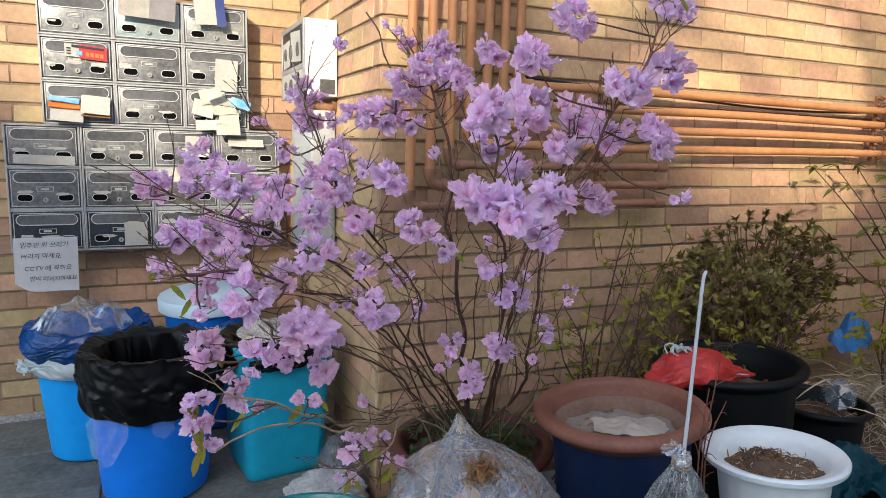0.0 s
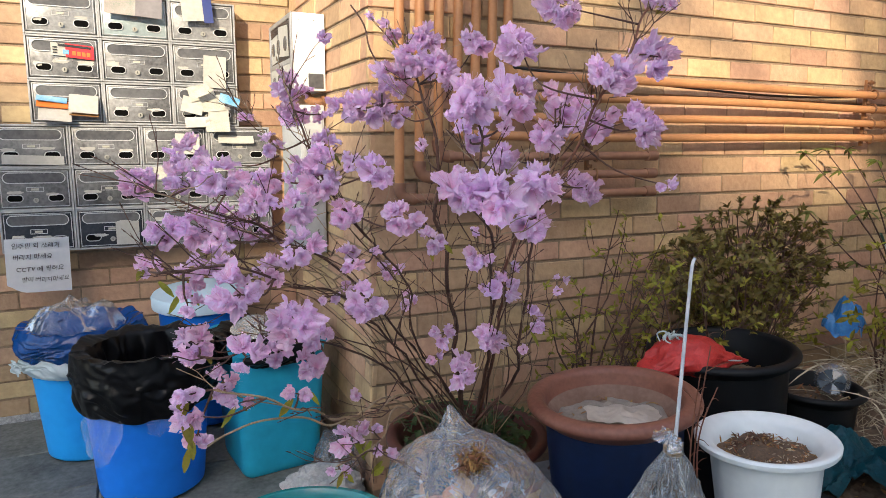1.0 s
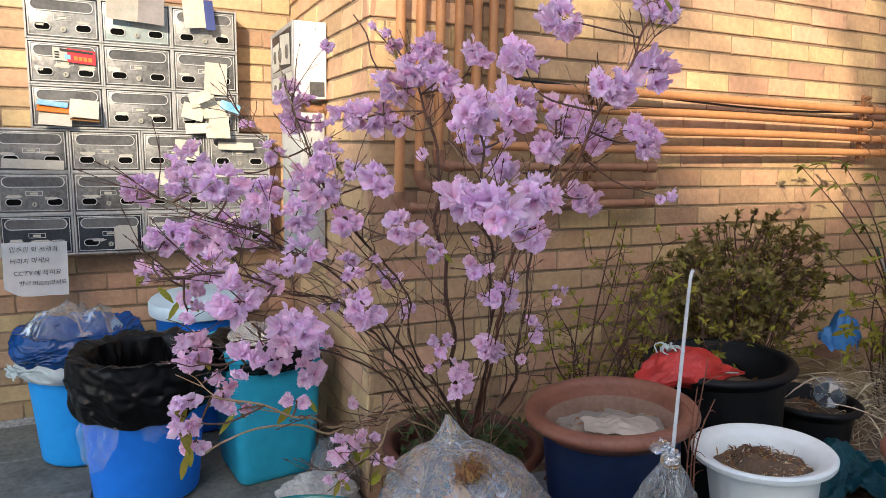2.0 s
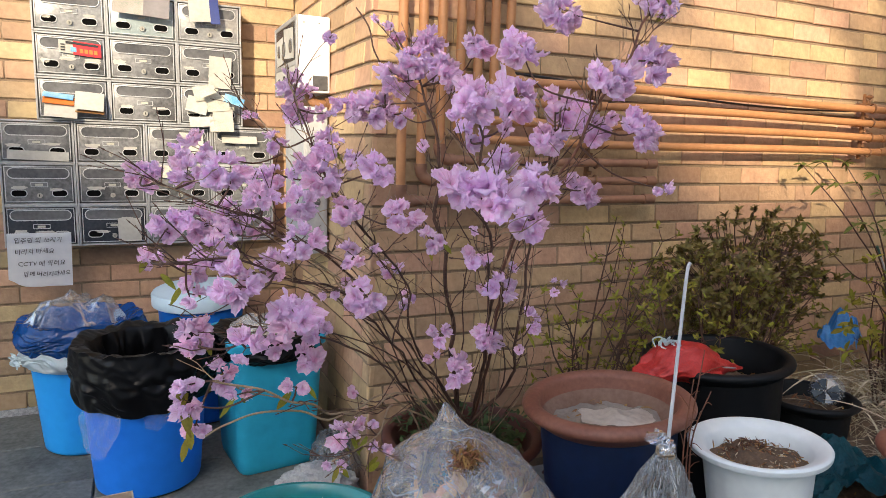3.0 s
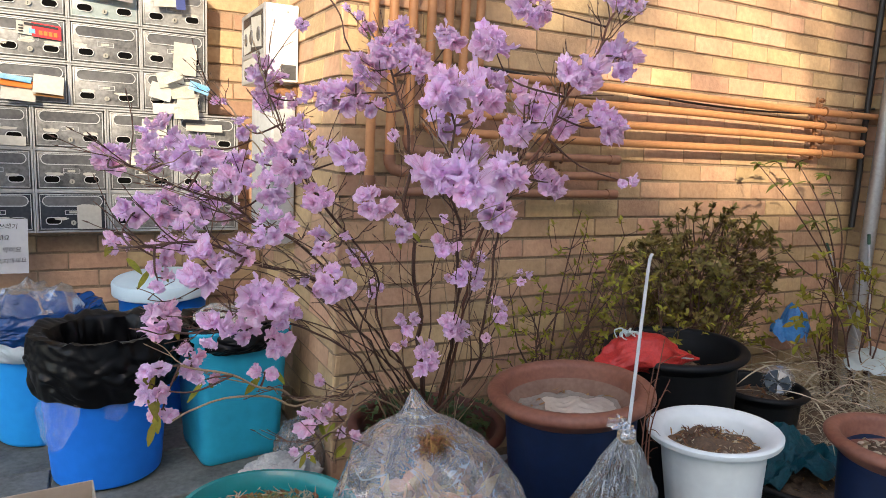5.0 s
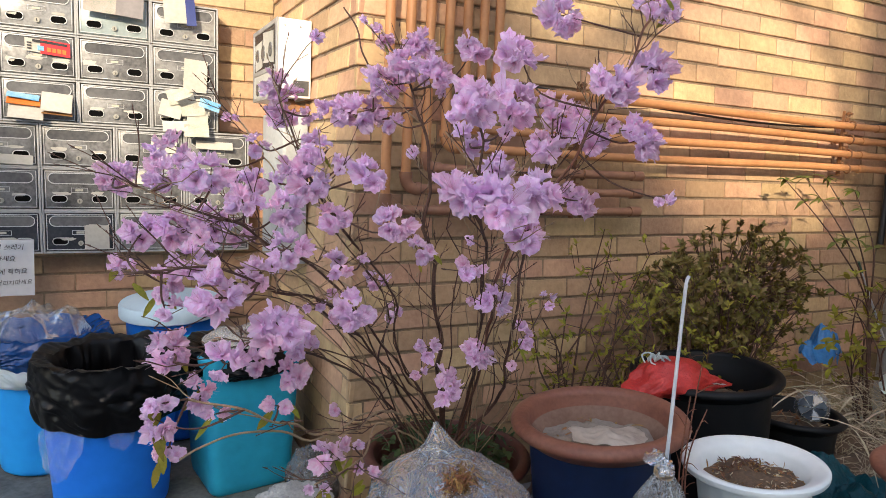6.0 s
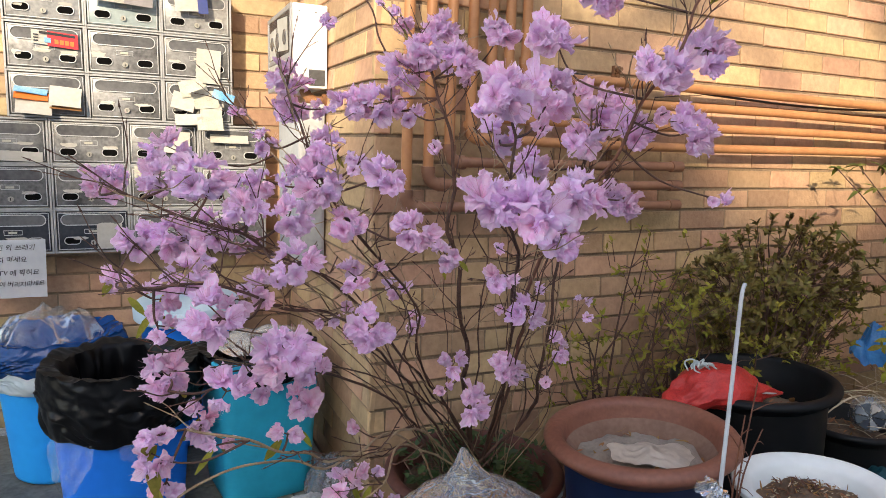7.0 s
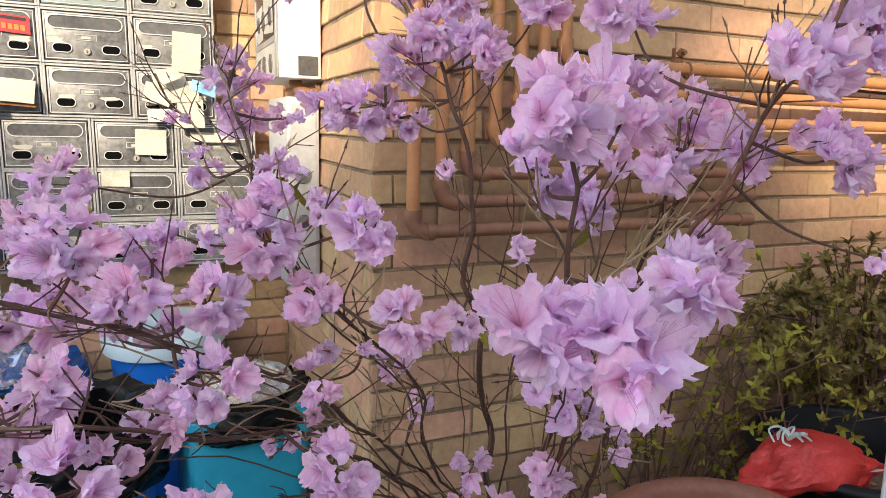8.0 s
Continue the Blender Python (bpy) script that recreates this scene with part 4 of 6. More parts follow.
part("bag_skirt", bag_skirt(0.196, 0.437, 0.168, 3.1, hem_r=0.186, inner=0.152, inside=0.26, tip=0.012, crush=1.15, puff=0.016), BAG_BLACK, black_bin, "crumpled black bin bag turned over the rim")
part("bag_corner", crumpled_sheet((0.070, 0.085), 5.0, 0.012), CORNER_FILM, black_bin, "clear film corner hanging below the black bag", m=pose(-0.122, -0.136, 0.238, 80, 0, -42))
part("bag_corner", crumpled_sheet((0.03, 0.035), 8.0, 0.01), CORNER_FILM, black_bin, "clear film tip below the black bag", m=pose(0.02, -0.178, 0.258, 82, 0, 4))

west_bin = bin_round("round_bin", (-0.785, 0.665, 0.004), 0.168, 0.132, 0.43, BLUE_BIN_LIGHT, "sky blue round bin lined with a blue bag")
part("bag_skirt", bag_skirt(0.184, 0.430, 0.088, 7.7, hem_r=0.178, inner=0.150, inside=0.07, tip=0.018, puff=0.018, depth_mid=0.2, crush=0.9), BAG_BLUE, west_bin, "shiny blue bag turned over the rim")
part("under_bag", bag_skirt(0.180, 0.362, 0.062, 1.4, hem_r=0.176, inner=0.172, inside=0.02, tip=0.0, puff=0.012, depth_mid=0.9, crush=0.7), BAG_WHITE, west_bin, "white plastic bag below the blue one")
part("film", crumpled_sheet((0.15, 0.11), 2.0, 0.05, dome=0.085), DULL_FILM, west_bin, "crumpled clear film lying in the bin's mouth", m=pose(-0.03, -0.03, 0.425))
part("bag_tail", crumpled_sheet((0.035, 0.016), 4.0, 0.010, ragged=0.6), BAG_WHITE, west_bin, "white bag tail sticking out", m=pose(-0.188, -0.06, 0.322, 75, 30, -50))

back_bin = bin_round("round_bin", (-0.40, 0.78, 0.004), 0.15, 0.125, 0.46, BLUE_BIN, "blue round bin with a pale lid in the corner")
bm = bmesh.new()
lathe(bm, [(0.001, 0.03), (0.06, 0.034), (0.12, 0.030), (0.145, 0.022), (0.166, 0.024), (0.172, 0.016), (0.172, -0.022), (0.166, -0.026), (0.163, 0.0), (0.001, 0.012)], 48)
part("lid", bm, LID_WHITE, back_bin, "pale blue white lid", m=pose(0, 0, 0.465, 3, -2, 0))

teal = thing("square_bin", (-0.235, 0.345, 0.004), "teal square plastic bin with a black bag over its rim", "bin", "bins along the wall", rz=8)
bm = bmesh.new()
def rounded_square(s, r, z, n=6):
    pts = []
    for q in range(4):
        cx, cy = (s - r) * (1, -1, -1, 1)[q], (s - r) * (1, 1, -1, -1)[q]
        for i in range(n + 1):
            a = radians(90 * q + 90 * i / n)
            pts.append(bm.verts.new((cx + r * math.cos(a), cy + r * math.sin(a), z)))
    return pts
rings = [rounded_square(s, r, z) for s, r, z in ((0.118, 0.03, 0.0), (0.124, 0.034, 0.008), (0.128, 0.036, 0.03), (0.136, 0.038, 0.20), (0.146, 0.04, 0.40), (0.155, 0.042, 0.405), (0.157, 0.042, 0.43), (0.150, 0.04, 0.434), (0.142, 0.038, 0.43), (0.124, 0.03, 0.03))]
bm.faces.new(list(reversed(rings[0])))
for p, q in zip(rings, rings[1:]):
    for i in range(len(p)):
        j = (i + 1) % len(p)
        bm.faces.new((p[i], p[j], q[j], q[i]))
bm.faces.new(rings[-1])
part("body", bm, TEAL_BIN, teal)
part("bag_skirt", bag_skirt(0.172, 0.425, 0.06, 9.3, hem_r=0.172, inner=0.13, inside=0.12, tip=0.016, puff=0.012), BAG_BLACK, teal, "black bag turned over the rim")
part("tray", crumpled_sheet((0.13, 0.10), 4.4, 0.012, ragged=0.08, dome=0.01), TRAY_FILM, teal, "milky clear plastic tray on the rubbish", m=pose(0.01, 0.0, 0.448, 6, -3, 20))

# ---- carton, stone ----
carton = thing("cardboard_box", (-0.75, -0.25, -0.03), "open brown cardboard box with red printed tape", "box", rz=4)
W, Dp, Hh, e = 0.118, 0.062, 0.250, 0.004
for nm, lo, hi in (("front_wall", (-W, -Dp, 0), (W, -Dp + e, Hh - 0.012)), ("back_wall", (-W, Dp - e, 0), (W, Dp, Hh)), ("side_wall", (-W, -Dp + e, 0), (-W + e, Dp - e, Hh - 0.008)), ("side_wall", (W - e, -Dp + e, 0), (W, Dp - e, Hh)), ("base", (-W + e, -Dp + e, 0), (W - e, Dp - e, e))):
    bm = bmesh.new()
    box(bm, lo, hi, 0.001)
    part(nm, bm, CARD, carton)
for x0, x1, nm in ((-W + 0.002, W - 0.002, "tape"),):
    bm = bmesh.new(); box(bm, (x0, -Dp - 0.0012, Hh - 0.058), (x1, -Dp - 0.0002, Hh - 0.018)); part(nm, bm, PAPER, carton, "white packing tape", False)
for i in range(4):
    bm = bmesh.new(); box(bm, (-W + 0.006 + 0.052 * i, -Dp - 0.0022, Hh - 0.058), (-W + 0.036 + 0.052 * i, -Dp - 0.0014, Hh - 0.018 - 0.004 * (i % 2))); part("print_block", bm, PAPER_RED, carton, "red printed block on the tape", False)

bm = bmesh.new()
bmesh.ops.create_icosphere(bm, subdivisions=5, radius=1.0)
for v in bm.verts:
    d = v.co.copy()
    swirl = 0.14 * noise.noise(d * 2.2) - 0.22 * (0.35 - abs(noise.noise(d * 4.2 + Vector((3, 0, 0))))) + 0.10 * abs(noise.noise(d * 9))
    v.co = Vector((d.x * 0.115, d.y * 0.075, max(-0.2, d.z) * 0.085)) * (1 + swirl)
solo("carved_stone", bm, STONE, "pale grey carved stone lump lying beside the teal bin", "stone", at=(-0.145, 0.035, 0.012), rz=-12)
part_bag = bag_skirt(0.05, 0.14, 0.13, 6.1, hem_r=0.08, inner=0.03, inside=0.05, tip=0.01)
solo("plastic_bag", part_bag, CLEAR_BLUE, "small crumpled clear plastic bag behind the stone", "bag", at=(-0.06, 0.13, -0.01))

# ---- pots ----
def pot(name, at, r, h, base_r, mat, rim_mat, label, rim=0.03, rim_drop=0.03, soil=0.06, soil_mat=SOIL, ribs=0, cat="flower pot", rz=0.0, lip=False):
    """A turned pot with a rolled rim and soil inside."""
    t = thing(name, at, label, cat, "flower pots", rz)
    bm = bmesh.new()
    body_top = h - rim_drop
    rb = r - rim
    prof = [(0.001, 0.0), (base_r * 0.94, 0.0), (base_r, 0.008)]
    prof += [(base_r + (rb - base_r) * k / 10, 0.008 + (body_top - 0.008) * k / 10) for k in range(1, 11)]
    prof += [(rb - 0.006, body_top + 0.002), (rb - 0.02, h - soil - 0.02), (0.001, h - soil - 0.02)]
    lathe(bm, prof, 72, ribs=ribs, rib=0.0018)
    part("body", bm, mat, t)
    bm = bmesh.new()
    k = rim * 0.5
    pr = [(rb - 0.004, body_top - 0.012), (rb + 0.002, body_top - 0.010)]
    pr += [(r - k + k * math.cos(radians(q)), h - k * 0.8 + k * 0.8 * math.sin(radians(q))) for q in range(-60, 181, 20)]
    if lip:
        pr = [(rb - 0.004, body_top - 0.012), (rb + 0.003, body_top - 0.004), (r - 0.008, h - 0.017), (r - 0.002, h - 0.017), (r, h - 0.014), (r + 0.001, h - 0.005), (r - 0.002, h - 0.001), (r - 0.006, h), (r - 0.012, h - 0.002), (rb - 0.003, h - 0.011), (rb - 0.008, h - 0.019), (rb - 0.017, h - soil - 0.004)]
    else:
        pr += [(min(r - rim - 0.002, rb - 0.010), body_top - 0.01), (rb - 0.018, body_top - 0.03), (rb - 0.022, h - soil - 0.015)]
    lathe(bm, pr, 72, wobble=0.006, seed=at[0] * 5)
    part("rim", bm, rim_mat, t)
    bm = bmesh.new()
    n, rs = 14, rb - 0.016
    rings = [[bm.verts.new((rs * k / n * math.cos(a), rs * k / n * math.sin(a), h - soil + 0.012 * noise.noise(Vector((rs * k / n * math.cos(a) * 14 + at[0] * 9, rs * k / n * math.sin(a) * 14, 1))) + 0.012 * noise.noise(Vector((rs * k / n * math.cos(a) * 50, rs * k / n * math.sin(a) * 50, at[1]))) + 0.012 * (1 - (k / n) ** 2))) for a in [2 * math.pi * q / 48 for q in range(48)]] for k in range(1, n + 1)]
    bm.faces.new(rings[0])
    for p, q in zip(rings, rings[1:]):
        for i in range(48):
            j = (i + 1) % 48
            bm.faces.new((p[i], p[j], q[j], q[i]))
    part("soil", bm, soil_mat, t, "dry soil")
    return t


def litter(parent, r, z, count, seed, mat=DEAD_LEAF, name="dead_leaves", size=(0.012, 0.03), dome=0.0, label="scattered dead leaves and twigs", squash=1.0, lift=0.012, slim=0.0, off=(0.0, 0.0)):
    """Loose dead leaves and bits over a round patch."""
    rr = random.Random(seed)
    bm = bmesh.new()
    for _ in range(count):
        a, q = rr.uniform(0, 6.283), r * math.sqrt(rr.random())
        zz = z + dome * (1 - (q / r) ** 2) + rr.uniform(0, lift)
        l = rr.uniform(*size)
        up = Vector((rr.uniform(-0.7, 0.7), rr.uniform(-0.7, 0.7), 1))
        leaf(bm, (off[0] + q * math.cos(a), off[1] + q * math.sin(a) * squash, zz), (math.cos(a * 5 + q * 90), math.sin(a * 5 + q * 90), rr.uniform(-0.3, 0.5)), up, l, l * (slim or rr.uniform(0.15, 0.6)), 0.3, rr.uniform(-0.5, 0.6))
    return part(name, bm, mat, parent, label, kind="stuff")


DARK_POT = material("dark_brown_plastic", (0.12, 0.042, 0.030), 0.55, (0.07, 0.026, 0.02), 6, bump=0.15, bump_scale=60, spec=0.3)
shrub_pot = pot("flower_pot", (0.165, -0.30, -0.03), 0.215, 0.32, 0.15, DARK_POT, DARK_POT, "brown round pot that the flowering shrub grows in", soil=0.05)
litter(shrub_pot, 0.17, 0.275, 700, 3, LEAF_MOSS, "ground_cover", (0.014, 0.034), label="small green weeds", lift=0.085)

brown = pot("flower_pot", (0.412, -0.585, -0.03), 0.204, 0.485, 0.145, NAVY_POT, TERRACOTTA, "big dark blue pot with a broad brown rim", rim=0.042, rim_drop=0.045, soil=0.075, soil_mat=SOIL_PALE)
bm = bmesh.new()
lathe(bm, [(0.158, 0.446), (0.1515, 0.440), (0.1365, 0.424), (0.134, 0.400)], 72, wobble=0.006, seed=2.1)
part("dusty_inside", bm, material("dusty_brown", (0.24, 0.15, 0.11), 0.9, (0.16, 0.085, 0.06), 9, bump=0.3), brown, "dusty pale inner wall")
litter(brown, 0.14, 0.41, 45, 5)
brown.matrix_basis = pose(0.412, -0.608, -0.028, rx=-2.6)     # tilted so the rim's ellipse fits the camera's view
MILKY = material("milky_beige_film", (0.58, 0.52, 0.45), 0.35, (0.44, 0.38, 0.32), 8, bump=0.4, bump_scale=40, through_light=0.2)
sack = crumpled_sheet((0.095, 0.06), 3.3, 0.014, ragged=0.3, dome=0.02)
solo("plastic_bag", sack, MILKY, "crumpled milky plastic bag lying in the big pot", "bag", at=(0.425, -0.61, 0.405), rz=-30)

black = pot("flower_pot", (0.895, -0.435, -0.03), 0.208, 0.490, 0.16, BLACK_POT, BLACK_POT, "wide black plastic pot with a rolled rim", rim=0.03, rim_drop=0.03, soil=0.10)
litter(black, 0.17, 0.39, 80, 6)
white = pot("flower_pot", (0.648, -0.815, -0.03), 0.149, 0.43, 0.082, WHITE_POT, WHITE_POT, "tall white plastic pot with fine ribs and dry soil", rim=0.030, rim_drop=0.022, soil=0.045, ribs=26, lip=True)
white.matrix_world = pose(0.713, -0.846, -0.022, -3.4, -7.4, 0)
brown.matrix_world = pose(0.444, -0.598, -0.025, -1.8, -4.2, 0)
black.matrix_world = pose(0.942, -0.452, -0.020, -1.4, -3.4, 0)
litter(white, 0.092, 0.390, 260, 7, size=(0.006, 0.019), label="dry leaf scraps and twigs", lift=0.010, slim=0.16)
BROWN_SCRAP = material("red_brown_dead_leaf", (0.16, 0.055, 0.025), 0.75, (0.05, 0.022, 0.014), 40, bump=0.4)
litter(white, 0.060, 0.392, 90, 27, BROWN_SCRAP, "curled_leaves", (0.008, 0.019), label="curled red-brown leaf scraps", squash=0.5, lift=0.008, slim=0.2, off=(0.012, 0.05))
litter(white, 0.088, 0.392, 160, 28, DRY, "straw", (0.003, 0.011), label="pale dry bits", lift=0.008, slim=0.3)
white.matrix_basis = pose(0.674, -0.837, -0.026, rx=-3.0, ry=-3.0)     # tilted and shifted to fit rim and sides to the camera's view
clay = pot("flower_pot", (1.02, -1.045, -0.03), 0.17, 0.44, 0.11, NAVY_POT, TERRACOTTA, "dark blue pot with a worn brown rim", rim=0.036, rim_drop=0.04, soil=0.06)
litter(clay, 0.11, 0.385, 110, 8, DRY, "straw", label="pale dry straw")
small = pot("flower_pot", (1.30, -0.46, -0.03), 0.15, 0.33, 0.11, BLACK_POT, BLACK_POT, "low dark blue plastic pot among dry stalks", rim=0.024, rim_drop=0.025, soil=0.05)
litter(small, 0.11, 0.28, 60, 9)
tray = pot("flower_pot", (1.10, -0.74, -0.03), 0.19, 0.21, 0.15, BLACK_POT, BLACK_POT, "low black trough pot with a teal net bag", rim=0.02, rim_drop=0.02, soil=0.04)
litter(tray, 0.14, 0.17, 90, 12)
bm = crumpled_sheet((0.17, 0.12), 6.6, 0.085, n=64, ragged=0.4, dome=0.06)
solo("net_bag", bm, NET_TEAL, "crumpled dark teal net bag lying on a low pot", "bag", at=(1.12, -0.70, 0.165), rz=20)
tub = thing("tub", (-0.345, -0.645, -0.03), "teal green round plastic tub filled with dry weeds", "tub")
bm = bmesh.new()
lathe(bm, [(0.001, 0), (0.13, 0), (0.137, 0.008), (0.150, 0.15), (0.160, 0.285), (0.172, 0.292), (0.178, 0.310), (0.172, 0.328), (0.160, 0.330), (0.150, 0.315), (0.145, 0.285), (0.001, 0.285)], 72, wobble=0.03)
tub.matrix_world = pose(-0.345, -0.645, -0.03) @ Matrix.Diagonal((1.03, 1.03, 1.07, 1.0))
part("body", bm, TUB, tub)
litter(tub, 0.140, 0.285, 900, 14, DRY, "straw", (0.006, 0.028), 0.02, "dry straw and roots", lift=0.02, slim=0.10)
litter(tub, 0.135, 0.285, 700, 16, DEAD_LEAF, "dead_leaves", (0.006, 0.016), 0.02, "brown leaf scraps", lift=0.02)
litter(tub, 0.085, 0.295, 900, 15, GRASS, "grass", (0.006, 0.018), 0.02, "yellow green grass", lift=0.03, slim=0.2)

# ---- red mesh bag over the black pot ----
red = thing("mesh_bag", (0.74, -0.455, 0.445), "red mesh bag slumped over the black pot's rim", "bag", rz=-14)
bm = bmesh.new()
bmesh.ops.create_icosphere(bm, subdivisions=5, radius=1.0)
for v in bm.verts:
    d = v.co.copy()
    stretch = 1 + 0.22 * noise.noise(d * 1.7 + Vector((4, 1, 0))) + 0.08 * noise.noise(d * 5)
    x = d.x * 0.155
    tail = max(0.0, d.x) ** 1.2
    v.co = Vector((x * stretch + 0.04, d.y * 0.075 * stretch * (1 - 0.7 * tail), (d.z * 0.055 * (1 - 0.65 * tail) * stretch) + 0.02 - 0.07 * max(0.0, -d.x - 0.35) - 0.025 * tail))
part("body", bm, NET_RED, red)
rr = random.Random(4)
for k in range(9):
    bm = bmesh.new()
    a = rr.uniform(0, 6.28)
    e = rr.uniform(0.02, 0.045)
    tube(bm, smooth_path([(-0.03, 0.0, 0.068), (-0.03 + 0.5 * e * math.cos(a), 0.5 * e * math.sin(a), 0.078 + 0.012 * rr.random()), (-0.03 + e * math.cos(a + 0.5), e * math.sin(a + 0.5), 0.070 + 0.012 * rr.random()), (-0.03 + 0.8 * e * math.cos(a + 1.1), 0.8 * e * math.sin(a + 1.1), 0.064)], 4), 0.0028, 0.0018, 5)
    part("string", bm, BAG_WHITE, red, "white knotted string")
bm = bmesh.new()
tube(bm, smooth_path([(0.06, -0.05, 0.03), (0.12, -0.04, 0.015), (0.19, -0.01, 0.0), (0.175, 0.01, 0.004), (0.12, -0.02, 0.02)], 5), 0.0025, None, 5)
part("drawstring", bm, BAG_WHITE, red, "white drawstring")

# ---- clear bags of leaves ----
def bag_profile(u, spike):
    """Share of the full breadth at each height: full below, shoulders, then a drawn-up neck."""
    knots = ((0.0, 0.90), (0.3, 1.0), (0.5, 0.93), (0.66, 0.82), (0.79, 0.64), (0.87, 0.36), (0.91, 0.15), (0.95, 0.07), (1.0, 0.0)) if spike else ((0.0, 0.90), (0.25, 1.0), (0.42, 0.97), (0.60, 0.82), (0.75, 0.60), (0.88, 0.30), (1.0, 0.0))
    for (a, x), (b, y) in zip(knots, knots[1:]):
        if u <= b:
            f = (u - a) / (b - a)
            return x + (y - x) * (0.6 * f + 0.4 * f * f * (3 - 2 * f))
    return 0.0


def leaf_bag(name, at, r, h, apex, seed, label, fill, fill_h, neck=0.02, rz=0.0, big=(0.025, 0.06), film=CLEAR_FILM, spike=False):
    t = thing(name, at, label, "bag", "clear bags of leaves", rz)
    bm = bmesh.new()
    rows, seg = 64, 150
    rings = []
    for k in range(rows + 1):
        u = k / rows
        q = max(0.0, (u - 0.42) / 0.58)
        rad = neck + (r - neck) * bag_profile(u, spike)
        ring = []
        for i in range(seg):
            a = 2 * math.pi * i / seg
            d = Vector((math.cos(a), math.sin(a), 0))
            w = noise.noise(Vector((d.x * 1.6 + seed, d.y * 1.6, u * 2.5))) * 0.16 + noise.noise(Vector((d.x * 4 + seed, d.y * 4, u * 7))) * 0.07
            pleat = (0.05 + 0.10 * max(0.0, u - 0.6)) * math.sin(a * 13 + 5 * w + seed) * max(0.0, u - 0.45) if spike else (0.05 + 0.09 * u) * (1 - 2 * abs(math.sin(a * 9 + 6 * w + seed + u)))
            rr2 = rad * (1 + w + pleat)
            crease = 0.030 * r * (1 - 2.2 * abs(noise.noise(Vector((d.x * 3.3 + seed, d.y * 3.3, u * 6 + seed))))) * min(1.0, u * 6)
            crease += r * (0.15 * crumple(Vector((d.x * 1.7 + seed, d.y * 1.7, u * 4.5 + w * 3))) + 0.06 * crumple(Vector((d.x * 4.2 + seed, d.y * 4.2, u * 9 + w * 4)))) * min(1.0, u * 6) * (1 if u < 0.85 else 0.3)
            rr2 += crease * min(1.0, rad / (0.3 * r))
            ring.append(bm.verts.new((d.x * rr2 + apex[0] * max(0.0, u - 0.35) / 0.65, d.y * rr2 * 0.85 + apex[1] * max(0.0, u - 0.35) / 0.65, u * h)))
        rings.append(ring)
    for p, q in zip(rings, rings[1:]):
        for i in range(seg):
            j = (i + 1) % seg
            bm.faces.new((p[i], p[j], q[j], q[i]))
    bm.faces.new(list(reversed(rings[0]))), bm.faces.new(rings[-1])
    ob = part("film", bm, film, t, "crinkled clear plastic film")
    ob.visible_shadow = False
    rr = random.Random(int(seed * 100))
    for nm, mt, part_count in fill:
        bm = bmesh.new()
        for _ in range(part_count):
            a, q, zq = rr.uniform(0, 6.283), math.sqrt(rr.random()), rr.random() ** 0.8
            rad = r * 0.74 * q * (1 - 0.34 * zq ** 2)
            l = rr.uniform(*big) * (0.6 if part_count > 100 else 1.0)
            leaf(bm, (rad * math.cos(a), rad * math.sin(a) * 0.82, 0.02 + zq * fill_h), (rr.uniform(-1, 1), rr.uniform(-1, 1), rr.uniform(-0.6, 0.6)), (rr.uniform(-1, 1), rr.uniform(-1, 1), 1), l, l * rr.uniform(0.3, 0.75), rr.uniform(-0.9, 0.9), rr.uniform(-1.3, 1.3), 4)
        part(nm, bm, mt, t, kind="stuff")
    return t


RUSTY_NEEDLES = material("rusty_needles", (0.36, 0.17, 0.055), 0.8, (0.16, 0.06, 0.02), 30, island=True)
RED_TWIG = material("red_brown_twig", (0.20, 0.075, 0.04), 0.7, (0.11, 0.045, 0.03), 30)
PALE_LEAF = material("pale_tan_leaves", (0.84, 0.50, 0.20), 0.8, (0.62, 0.30, 0.10), 18, island=True, through_light=0.2)
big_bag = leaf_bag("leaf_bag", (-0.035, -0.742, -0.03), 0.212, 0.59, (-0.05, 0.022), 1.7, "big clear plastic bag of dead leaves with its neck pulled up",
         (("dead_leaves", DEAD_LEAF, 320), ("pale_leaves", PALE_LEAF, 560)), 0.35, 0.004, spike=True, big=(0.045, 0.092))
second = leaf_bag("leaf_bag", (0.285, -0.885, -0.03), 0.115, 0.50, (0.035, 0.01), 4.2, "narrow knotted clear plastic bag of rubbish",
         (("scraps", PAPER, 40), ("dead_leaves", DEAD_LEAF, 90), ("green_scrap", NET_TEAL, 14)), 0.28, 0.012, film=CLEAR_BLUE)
bm = bmesh.new()
for k in range(3):
    ring = [(0.035 + 0.016 * math.cos(a), 0.01 + 0.016 * math.sin(a), 0.488 + 0.006 * k + 0.003 * math.sin(a + k)) for a in [2 * math.pi * q / 14 for q in range(15)]]
    tube(bm, ring, 0.0028, None, 6)
part("tie", bm, BARK_PALE, second, "string tied round the neck")
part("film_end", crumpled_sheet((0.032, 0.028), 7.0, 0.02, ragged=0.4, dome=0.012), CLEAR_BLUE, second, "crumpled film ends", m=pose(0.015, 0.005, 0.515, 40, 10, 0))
bm = bmesh.new()
tube(bm, smooth_path([(0.329, -0.870, 0.465), (0.340, -0.862, 0.55), (0.366, -0.842, 0.72), (0.384, -0.828, 0.806), (0.394, -0.824, 0.824)]), 0.0039, 0.0034, 10)
solo("stick", bm, STICK_PAINT, "thin grey white stick standing in the bag's neck", "stick")
rr = random.Random(90)
bm = bmesh.new()
